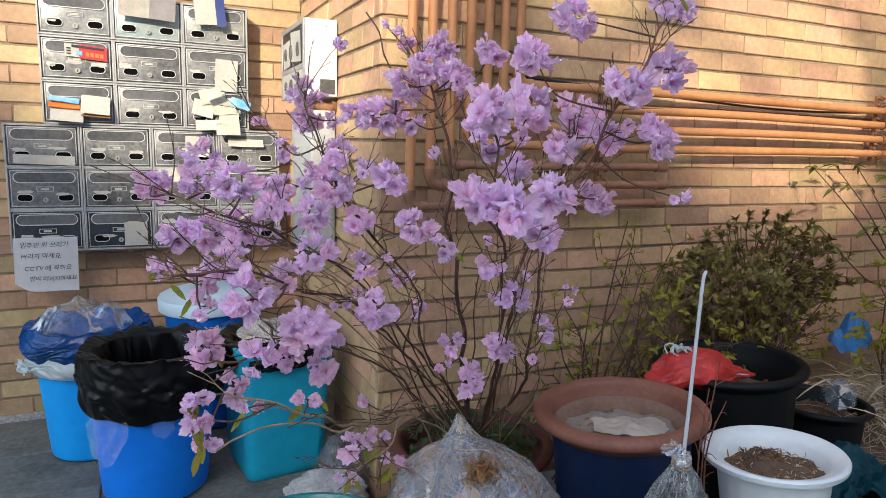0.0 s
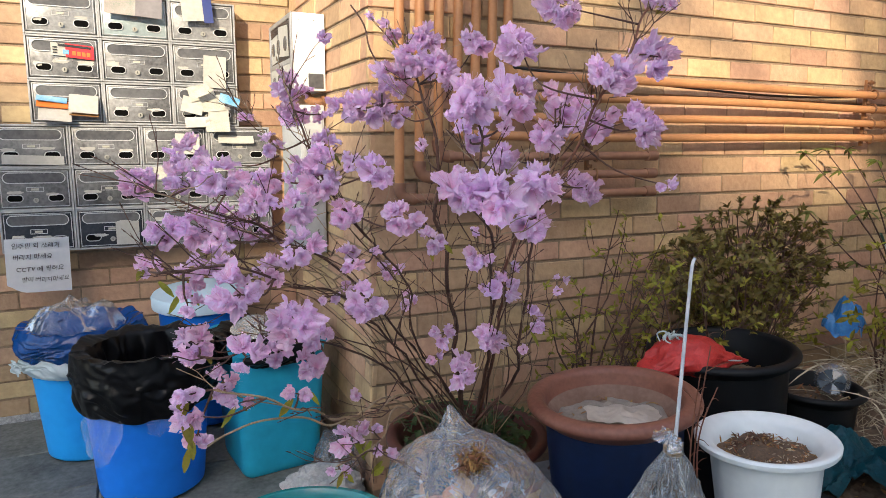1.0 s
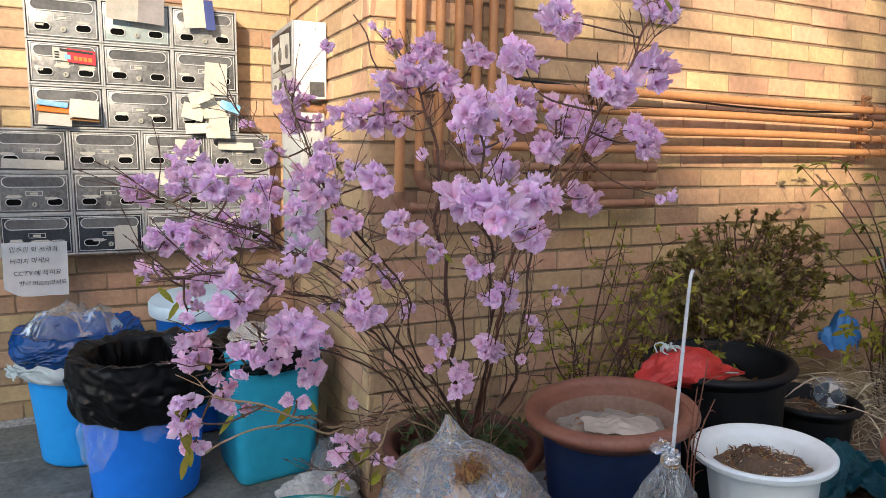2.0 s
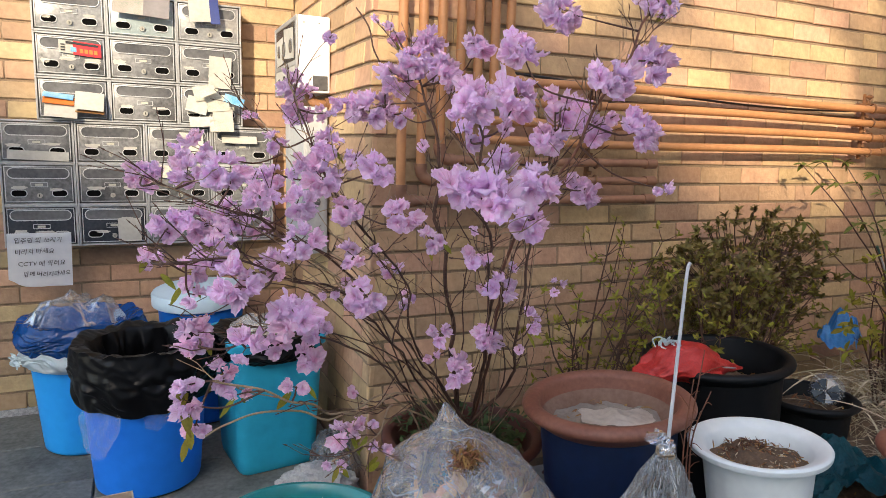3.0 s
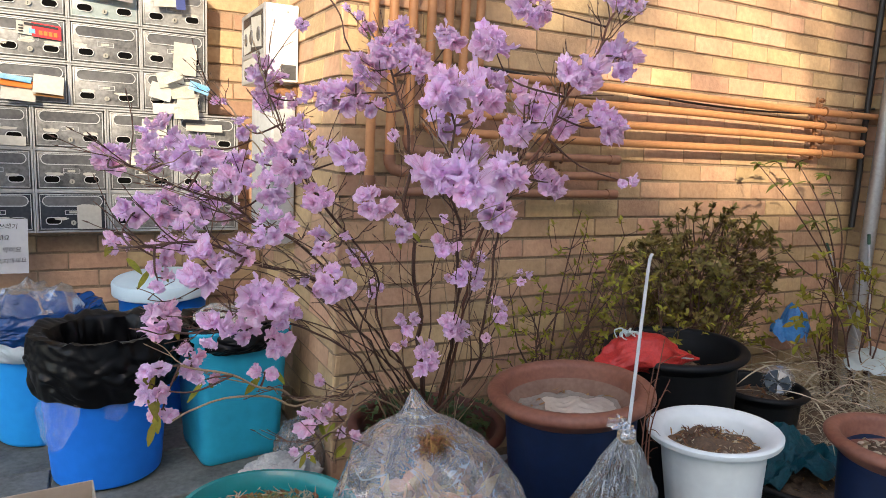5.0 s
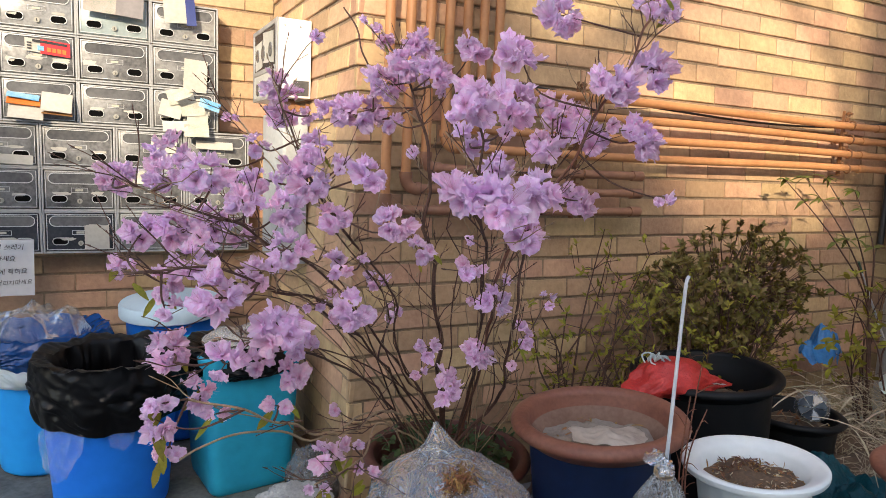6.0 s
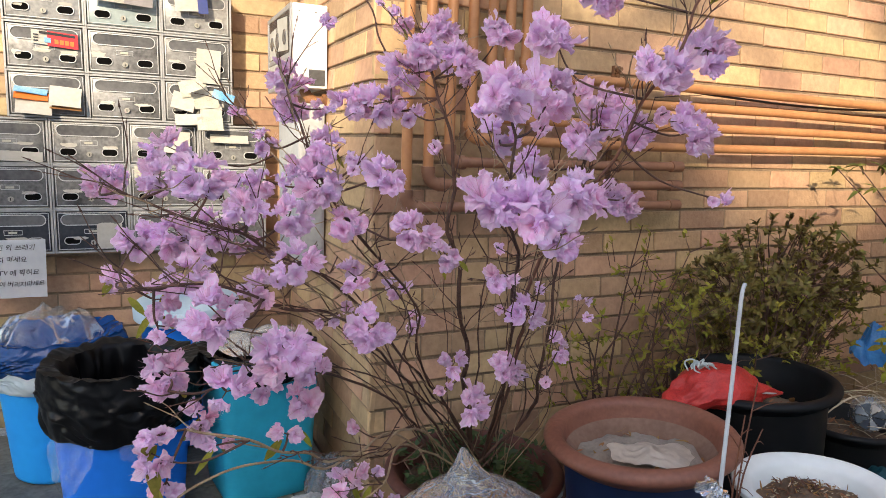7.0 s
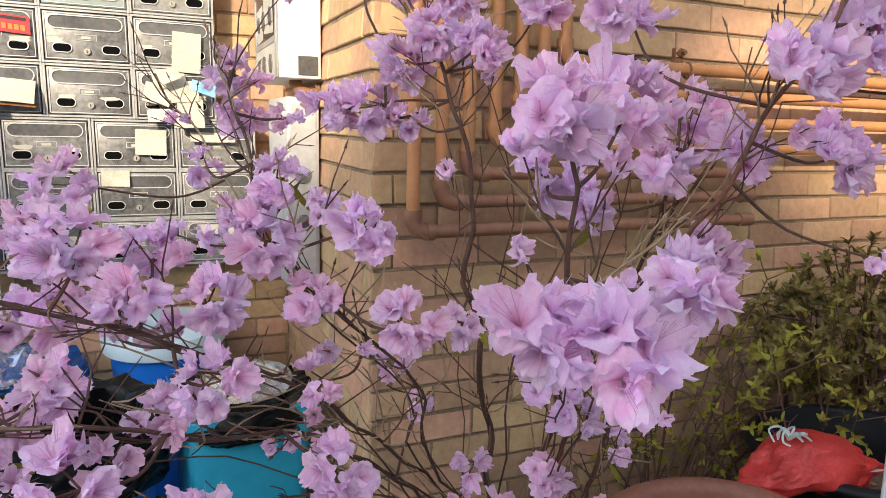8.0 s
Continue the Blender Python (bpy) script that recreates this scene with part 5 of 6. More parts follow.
for _ in range(420):
    d = Vector((rr.gauss(0, 1), rr.gauss(0, 0.7), rr.gauss(0, 0.8)))
    p = Vector((-0.043, -0.061, 0.516)) + d * 0.013
    leaf(bm, p, (rr.uniform(-1, 1), rr.uniform(-1, 1), rr.uniform(-1, 0.6)), (rr.uniform(-1, 1), rr.uniform(-1, 1), 1), rr.uniform(0.008, 0.019), rr.uniform(0.001, 0.0028), 0.2, rr.uniform(-0.5, 0.5))
part("needle_clump", bm, RUSTY_NEEDLES, big_bag, "rusty brown dry needles in the open neck", kind="stuff")

seedling = thing("dead_seedling", (0.455, -0.805, -0.03), "thin reddish brown dead stems between the pots", "dead plant")
for k, (dx, dy, top) in enumerate(((0.0, 0.0, 0.66), (0.02, 0.01, 0.56), (-0.012, 0.0, 0.60))):
    bm = bmesh.new()
    path = smooth_path([(dx * 0.3, dy, 0.0), (dx + 0.005, dy, 0.25), (dx - 0.004, dy, 0.45), (dx * 2 + 0.02, dy, top)], 6)
    tube(bm, path, 0.0030, 0.0012, 6)
    for j in range(9):
        p = path[8 + j % 9]
        e = p + Vector((rr.uniform(-1, 1), rr.uniform(-1, 0.5), rr.uniform(-0.2, 1))) * rr.uniform(0.015, 0.05)
        tube(bm, [p, p.lerp(e, 0.5) + Vector((0, 0, 0.004)), e], 0.0012, 0.0006, 5)
    part("stem", bm, RED_TWIG, seedling)

# ---- the flowering shrub ----
limb_points, blossom_spots = {}, {}
limb_points.update(centre=[(0.17, -0.28, 0.27), (0.081, -0.402, 0.529), (0.038, -0.46, 0.726), (0.0, -0.472, 0.882), (-0.019, -0.489, 1.052), (-0.047, -0.455, 1.18), (-0.055, -0.32, 1.295)])
limb_points.update(right=[(0.17, -0.28, 0.27), (0.119, -0.522, 0.577), (0.067, -0.638, 0.739), (0.077, -0.675, 0.871), (0.11, -0.759, 0.987), (0.149, -0.812, 1.104), (0.207, -0.821, 1.209), (0.273, -0.801, 1.304)])
limb_points.update(right_low=[(0.17, -0.28, 0.27), (0.131, -0.477, 0.548), (0.052, -0.627, 0.761), (-0.016, -0.745, 0.864), (-0.097, -0.86, 0.949), (-0.118, -0.889, 1.055)])
limb_points.update(right_back=[(0.17, -0.28, 0.27), (0.196, -0.465, 0.466), (0.122, -0.621, 0.657), (0.151, -0.622, 0.861), (0.132, -0.698, 1.015), (0.128, -0.714, 1.105)])
limb_points.update(left=[(0.17, -0.28, 0.27), (-0.001, -0.42, 0.531), (-0.159, -0.54, 0.71), (-0.288, -0.626, 0.836), (-0.415, -0.668, 0.907), (-0.504, -0.678, 0.938), (-0.577, -0.673, 0.969)])
limb_points.update(left_up=[(0.17, -0.28, 0.27), (-0.006, -0.413, 0.557), (-0.084, -0.491, 0.741), (-0.205, -0.568, 0.877), (-0.277, -0.585, 0.976), (-0.299, -0.502, 1.078), (-0.309, -0.452, 1.149)])
limb_points.update(left_mid=[(0.17, -0.28, 0.27), (-0.056, -0.448, 0.547), (-0.24, -0.608, 0.75), (-0.384, -0.697, 0.816), (-0.477, -0.726, 0.854), (-0.565, -0.667, 0.839)])
limb_points.update(low=[(0.17, -0.28, 0.27), (-0.053, -0.461, 0.482), (-0.177, -0.567, 0.5), (-0.268, -0.632, 0.532), (-0.348, -0.698, 0.586), (-0.426, -0.711, 0.625), (-0.495, -0.697, 0.654)])
limb_points.update(low_front=[(0.17, -0.28, 0.27), (-0.1, -0.493, 0.49), (-0.268, -0.633, 0.524), (-0.384, -0.683, 0.578), (-0.462, -0.702, 0.581), (-0.52, -0.733, 0.572)])
limb_points.update(low_left=[(0.17, -0.28, 0.27), (-0.069, -0.448, 0.509), (-0.281, -0.602, 0.67), (-0.405, -0.704, 0.721), (-0.48, -0.727, 0.71), (-0.528, -0.738, 0.718)])
limb_points.update(hang=[(0.17, -0.28, 0.27), (-0.1, -0.528, 0.485), (-0.192, -0.642, 0.481), (-0.242, -0.657, 0.456), (-0.284, -0.652, 0.439)])
limb_points.update(bare=[(-0.288, -0.382, 0.962), (-0.308, -0.307, 1.025), (-0.341, -0.248, 1.085), (-0.369, -0.208, 1.116), (-0.388, -0.192, 1.16)])
limb_points.update(twig=[(-0.107, -0.416, 1.115), (-0.104, -0.393, 1.193), (-0.117, -0.366, 1.254), (-0.132, -0.311, 1.337)])
# blossom clusters on each limb: place and breadth
blossom_spots.update(right=[(0.12, -0.73, 1.29, 0.073), (0.28, -0.8, 1.32, 0.071), (0.27, -0.82, 1.2, 0.082), (0.15, -0.86, 1.16, 0.086), (0.25, -0.83, 1.08, 0.069), (0.28, -0.86, 0.97, 0.039), (0.2, -0.72, 0.96, 0.061), (0.05, -0.71, 1.22, 0.076)])
blossom_spots.update(right_back=[(0.18, -0.68, 1.12, 0.099), (0.2, -0.75, 1.08, 0.069), (0.12, -0.72, 1.06, 0.064), (-0.04, -0.935, 0.99, 0.062), (0.08, -0.73, 0.9, 0.064), (0.185, -0.59, 0.665, 0.05), (0.04, -0.69, 1.02, 0.053), (0.38, -0.4, 0.7, 0.035)])
blossom_spots.update(right_low=[(-0.13, -0.9, 1.11, 0.067), (-0.01, -0.81, 1.12, 0.079), (-0.11, -0.84, 1.06, 0.049), (-0.19, -0.99, 0.985, 0.062), (-0.155, -1.01, 0.975, 0.062), (-0.04, -0.74, 0.84, 0.05), (0.05, -0.68, 0.77, 0.054), (0.07, -0.6, 0.64, 0.056)])
blossom_spots.update(centre=[(-0.05, -0.32, 1.29, 0.051), (0.0, -0.41, 1.27, 0.055), (-0.05, -0.45, 1.22, 0.071), (-0.02, -0.54, 1.2, 0.068), (0.03, -0.59, 1.24, 0.055), (-0.08, -0.42, 1.18, 0.072), (-0.12, -0.41, 1.12, 0.078), (-0.17, -0.38, 1.12, 0.066), (-0.08, -0.45, 1.1, 0.048), (-0.05, -0.56, 0.85, 0.046), (-0.02, -0.54, 0.64, 0.05), (0.02, -0.57, 0.56, 0.060), (-0.02, -0.51, 0.58, 0.034)])
blossom_spots.update(left_up=[(-0.3, -0.42, 1.15, 0.068), (-0.29, -0.4, 1.1, 0.058), (-0.24, -0.44, 1.1, 0.046), (-0.34, -0.41, 1.04, 0.051), (-0.28, -0.6, 1.04, 0.061), (-0.21, -0.69, 1.0, 0.063), (-0.24, -0.62, 1.01, 0.041), (-0.31, -0.59, 1.0, 0.061), (-0.3, -0.63, 0.98, 0.066), (-0.25, -0.63, 0.92, 0.061), (-0.19, -0.75, 0.92, 0.057), (-0.37, -0.62, 0.98, 0.049), (-0.12, -0.49, 0.78, 0.048), (-0.26, -0.67, 0.84, 0.05)])
blossom_spots.update(left=[(-0.5, -0.41, 1.02, 0.074), (-0.52, -0.5, 0.98, 0.059), (-0.46, -0.66, 0.99, 0.073), (-0.59, -0.57, 0.98, 0.056), (-0.4, -0.61, 0.97, 0.054), (-0.42, -0.71, 0.95, 0.053), (-0.55, -0.48, 0.88, 0.06), (-0.5, -0.5, 0.89, 0.068), (-0.45, -0.54, 0.9, 0.057), (-0.35, -0.69, 0.94, 0.056), (-0.36, -0.75, 0.88, 0.061), (-0.4, -0.57, 0.89, 0.051)])
blossom_spots.update(left_mid=[(-0.39, -0.69, 0.84, 0.058), (-0.58, -0.5, 0.82, 0.049), (-0.49, -0.64, 0.85, 0.054), (-0.53, -0.65, 0.82, 0.051), (-0.53, -0.69, 0.79, 0.041), (-0.47, -0.77, 0.82, 0.066), (-0.44, -0.73, 0.82, 0.045), (-0.25, -0.74, 0.78, 0.059), (-0.06, -0.45, 0.7, 0.047), (-0.29, -0.64, 0.76, 0.037)])
blossom_spots.update(low_left=[(-0.38, -0.78, 0.77, 0.077), (-0.33, -0.74, 0.73, 0.043), (-0.52, -0.67, 0.72, 0.059), (-0.45, -0.74, 0.71, 0.05), (-0.4, -0.71, 0.7, 0.041), (-0.35, -0.74, 0.68, 0.045), (-0.17, -0.41, 0.48, 0.025)])
blossom_spots.update(low=[(-0.36, -0.69, 0.62, 0.039), (-0.48, -0.68, 0.65, 0.045), (-0.46, -0.7, 0.62, 0.035), (-0.54, -0.71, 0.65, 0.039), (-0.54, -0.72, 0.62, 0.045), (-0.53, -0.72, 0.58, 0.039)])
blossom_spots.update(bare=[(-0.36, -0.24, 1.1, 0.03)])
blossom_spots.update(hang=[(-0.26, -0.64, 0.49, 0.051), (-0.21, -0.64, 0.5, 0.037), (-0.19, -0.66, 0.46, 0.037), (-0.28, -0.65, 0.44, 0.038)])


def petal(bm, seed, turn, tilt, length, width, lift):
    """A broad petal with a rounded, softly waved edge that springs from the flower's heart."""
    rr = random.Random(seed)
    nx, ny = 12, 8
    ph, fr = rr.uniform(0, 6.28), rr.uniform(3.5, 5.5)
    frill = rr.uniform(0.03, 0.07)
    twist = rr.uniform(-0.35, 0.35)
    roll = rr.uniform(-0.5, 0.25)
    turned = Matrix.Rotation(turn, 3, "Z")
    grid = []
    for j in range(ny + 1):
        t = j / ny
        row = []
        w = width * (0.12 + 0.90 * math.sin(math.pi * 0.5 * min(1.0, t * 1.35)) ** 1.1) * 0.5
        for i in range(nx + 1):
            s = 2 * i / nx - 1
            cut = math.sqrt(1 - 0.78 * s ** 4) - 0.05 * math.exp(-(s / 0.22) ** 2)      # round outer edge with a shallow notch
            y = length * (t * (1 - t) + t * t * cut) * (1 + frill * t * (math.cos(s * 6 + ph) + 0.7 * math.cos(s * 14 + 2 * ph)))
            x = w * s * (1 - 0.10 * t ** 5)
            wave = length * t ** 1.8 * (0.15 * math.sin(s * fr + ph) + 0.30 * noise.noise(Vector((s * 2.2, t * 2.6, seed * 3.1))) + 0.075 * math.sin(s * 10 + ph * 2) * t)
            z = lift * length * t - 0.5 * length * t ** 2.4 * tilt + wave + twist * x * t + roll * w * s * s * t
            row.append(bm.verts.new(turned @ Vector((x, y * math.cos(tilt * 0.35) + 0.004, z))))
        grid.append(row)
    for j in range(ny):
        for i in range(nx):
            bm.faces.new((grid[j][i], grid[j][i + 1], grid[j + 1][i + 1], grid[j + 1][i]))


def blossom_mesh(seed, mat):
    """A loose azalea blossom of unit breadth, opening towards +z, with thin stamens."""
    rr = random.Random(seed)
    bm = bmesh.new()
    funnel = rr.uniform(0.1, 0.5)
    for k in range(5):
        petal(bm, seed * 31 + k, 2 * math.pi * k / 5 + rr.uniform(-0.25, 0.25), rr.uniform(0.2, 1.7), rr.uniform(0.42, 0.60), rr.uniform(0.52, 0.76), rr.uniform(0.25, 0.8) + funnel)
    for k in range(rr.choice((4, 5, 6))):
        petal(bm, seed * 57 + k, rr.uniform(0, 6.28), rr.uniform(0.0, 1.1), rr.uniform(0.28, 0.48), rr.uniform(0.34, 0.55), rr.uniform(0.6, 1.5) + funnel)
    n_petal = len(bm.faces)
    for k in range(6):
        a = rr.uniform(0, 6.28)
        o = Vector((math.cos(a), math.sin(a), 0))
        tube(bm, [o * 0.01, o * 0.10 + Vector((0, 0, 0.28)), o * rr.uniform(0.16, 0.30) + Vector((0, 0, rr.uniform(0.46, 0.72)))], 0.005, 0.004, 4)
    bm.faces.ensure_lookup_table()
    for f in bm.faces[n_petal:]:
        f.material_index = 1
    for v in bm.verts:
        v.co.z -= 0.08
    me = mesh_of("blossom", bm, [mat, STAMEN])
    me.set_sharp_from_angle(angle=math.pi)
    return me


BLOSSOMS = [blossom_mesh(s, PETAL if s % 3 else PETAL_PINK) for s in range(1, 25)]
shrub = thing("flowering_shrub", (0.17, -0.28, 0.24), "leafless azalea shrub in full bloom with ruffled lilac pink flowers", "shrub")
origin = Vector((0.17, -0.28, 0.24))
rs = random.Random(5)
limb_curves = {}
for key, pts in limb_points.items():
    pts = [Vector(p) for p in pts]
    if key not in ("twig", "bare"):
        pts[0] = origin + Vector((rs.uniform(-0.09, 0.09), rs.uniform(-0.06, 0.06), -0.02))
    curve = smooth_path(pts, 7)
    curve = [p + Vector((noise.noise(p * 13), noise.noise(p * 13 + Vector((7, 0, 0))), noise.noise(p * 13 + Vector((0, 7, 0))))) * 0.012 * min(1.0, i / 6) for i, p in enumerate(curve)]
    limb_curves[key] = curve
    bm = bmesh.new()
    thick = {"centre": 0.0062, "right": 0.0038, "right_back": 0.0042, "right_low": 0.0046, "twig": 0.002, "hang": 0.0022, "bare": 0.0016, "low": 0.0027, "low_front": 0.0022}.get(key, 0.0025)
    tube(bm, [p - origin for p in curve], thick, 0.0021 if key == "right" else 0.0018, 8)
    part("stem", bm, BARK_PALE if key in ("low", "low_front", "hang", "bare") else RED_TWIG if key == "right" else BARK, shrub)

for key, groups in blossom_spots.items():
    twigs = bmesh.new()
    pale_twigs = bmesh.new()
    greens = bmesh.new()
    for (x, y, z, d) in groups:
        c = Vector((x, y, z))
        best = min(limb_curves[key][5:], key=lambda p: (p - c).length + (0.25 if p.z > c.z + 0.01 else 0.0) * 0.3)
        if (best - c).length > 0.2:
            allp = [p for q in limb_curves.values() for p in q[5:]]
            best = min(allp, key=lambda p: (p - c).length)
        mid = best.lerp(c, 0.5) + Vector((rs.uniform(-1, 1), rs.uniform(-1, 1), rs.uniform(-1.2, 0.3))) * (best - c).length * 0.14
        tube(twigs, [p - origin for p in smooth_path([best, mid, c - (c - mid) * 0.12], 5)], 0.0021, 0.0012, 6)
        n = 1 if d < 0.028 else 2 if d < 0.040 else 3 if d < 0.052 else 5 if d < 0.066 else 6
        size = min(d * (1.0 if n == 1 else 0.70), 0.046) * (0.86 if key.startswith("left") else 1.04 if key.startswith("low") else 1.0)
        lean = (c - origin).normalized()
        for b in range(n):
            a = 2 * math.pi * b / n + rs.uniform(-0.5, 0.5)
            side = Vector((math.cos(a), -0.35 + 0.75 * math.sin(a), math.sin(a) * 0.9 + 0.15)).normalized()
            face = (side * 1.1 + Vector((-0.15, -0.5, 0.25)) + lean * 0.3 + Vector((rs.gauss(0, 0.4), rs.gauss(0, 0.4), rs.gauss(0, 0.4)))).normalized() if n > 1 else Vector((-0.1, -0.8, 0.5)).normalized()
            at = c + side * (d * rs.uniform(0.22, 0.40) if n > 1 else 0.0) + Vector((0, 0.012, -0.006)) * (size / 0.04)
            ob = new("blossom", rs.choice(BLOSSOMS))
            ob.parent = shrub
            q = face.to_track_quat("Z", "Y") @ Euler((0, 0, rs.uniform(0, 6.28))).to_quaternion()
            ob.matrix_basis = Matrix.LocRotScale(at - origin, q, Vector((size, size, size)) * rs.uniform(0.78, 1.16))
            tube(twigs, [mid.lerp(c, 0.75) - origin, at - face * size * 0.12 - origin], 0.001, 0.0008, 5)
        if rs.random() < 0.12 or key in ("low", "hang"):
            for _ in range(2):
                leaf(greens, c - origin + Vector((rs.uniform(-1, 1), rs.uniform(-1, 1), rs.uniform(-1.2, 0.2))) * d * 0.45, (rs.uniform(-1, 1), rs.uniform(-1, 1), -0.8), (0, -1, 0.6), rs.uniform(0.024, 0.042), rs.uniform(0.008, 0.013))
    # thin companion shoots beside the limb
    curve = limb_curves[key]
    for extra in range(0 if key in ("low", "hang", "bare") else 2 if key.startswith("low") else 4):
        n_end = rs.randrange(len(curve) * 3 // 5, len(curve))
        off = Vector((rs.uniform(-1, 1), rs.uniform(-0.6, 1), rs.uniform(-0.3, 0.6))) * rs.uniform(0.03, 0.085)
        start = Vector((rs.uniform(-0.09, 0.09), rs.uniform(-0.06, 0.07), -0.02))
        shoot = []
        for i in range(0, n_end, 3):
            f = i / max(n_end - 1, 1)
            kink = Vector((noise.noise(curve[i] * 16 + off * 40), noise.noise(curve[i] * 16 + off * 70), noise.noise(curve[i] * 16))) * 0.009
            shoot.append((curve[i] - origin).lerp(curve[i] - origin + off, min(1.0, f * 2.2)) + kink * min(1.0, f * 4) + (start - (curve[0] - origin)) * (1 - f) ** 3)
        spray = pale_twigs if extra >= 2 else twigs
        tube(spray, smooth_path(shoot, 2), 0.0020 if extra == 0 else rs.uniform(0.0010, 0.0015), 0.0007, 6)
        for q in shoot[len(shoot) // 2:]:
            fork = Vector((rs.uniform(-1, 1), rs.uniform(-0.8, 0.5), rs.uniform(0.0, 1.0))).normalized() * rs.uniform(0.03, 0.08)
            tube(spray, smooth_path([q, q + fork * 0.5 + Vector((rs.uniform(-1, 1), rs.uniform(-1, 1), rs.uniform(-1, 1))) * 0.006, q + fork], 2), 0.0010, 0.0006, 4)
    # bare side twigs with buds: they leave the limb at an angle, fork once or twice and end in a pointed bud
    for _ in range(6 if key == "bare" else 30 if key in ("centre", "left_up") else 10 if key in ("low", "low_front", "low_left", "hang") else 20):
        i = rs.randrange(len(curve) // 4, len(curve) - 1)
        spray = pale_twigs if rs.random() < 0.32 else twigs
        p = curve[i]
        grow = (curve[i + 1] - curve[i - 1]).normalized()
        way = (grow * 0.7 + Vector((rs.uniform(-1, 1), rs.uniform(-0.9, 0.6), rs.uniform(-0.2, 0.9)))).normalized()
        reach = rs.uniform(0.035, 0.10 if key == "bare" else 0.14)
        knee = p + way * reach * 0.5 + Vector((rs.uniform(-1, 1), rs.uniform(-1, 1), rs.uniform(-1, 1))) * reach * 0.07
        way2 = (way + Vector((rs.uniform(-1, 1), rs.uniform(-1, 1), rs.uniform(-0.4, 1))) * 0.35).normalized()
        tip = knee + way2 * reach * 0.5
        tube(spray, [q - origin for q in smooth_path([p, p.lerp(knee, 0.5) + Vector((rs.uniform(-1, 1), rs.uniform(-1, 1), rs.uniform(-1, 1))) * 0.005, knee, knee.lerp(tip, 0.5) + Vector((rs.uniform(-1, 1), rs.uniform(-1, 1), rs.uniform(-1, 1))) * 0.005, tip], 2)], 0.0013, 0.0006, 5)
        tube(spray, [q - origin for q in (tip, tip + way2 * 0.004, tip + way2 * 0.010)], 0.0017, 0.0004, 5)
        for _ in range(rs.choice((1, 1, 2))):
            fork = (way + Vector((rs.uniform(-1, 1), rs.uniform(-1, 1), rs.uniform(-0.5, 1)))).normalized()
            end = knee + fork * rs.uniform(0.015, 0.05)
            tube(spray, [q - origin for q in (knee, knee.lerp(end, 0.6), end)], 0.0010, 0.0006, 4)
            tube(spray, [q - origin for q in (end, end + fork * 0.003, end + fork * 0.008)], 0.0014, 0.0004, 4)
        if rs.random() < 0.20 and tip.x > -0.54 and key not in ("twig", "bare", "low", "low_front", "low_left", "hang"):
            face = Vector((rs.uniform(-0.8, 0.6), -0.7, rs.uniform(-0.2, 0.8))).normalized()
            sz = rs.uniform(0.018, 0.031)
            ob = new("blossom", rs.choice(BLOSSOMS))
            ob.parent = shrub
            ob.matrix_basis = Matrix.LocRotScale(tip - origin, face.to_track_quat("Z", "Y"), Vector((sz, sz, sz)))
    part("branchwork", twigs, BARK, shrub, "thin brown twigs", kind="stuff")
    part("branchwork", pale_twigs, BARK_PALE, shrub, "thin pale tan twigs", kind="stuff")
    if len(greens.faces):
        part("young_leaves", greens, LEAF_NEW, shrub, "yellow green young leaves", kind="stuff")
    else:
        greens.free()

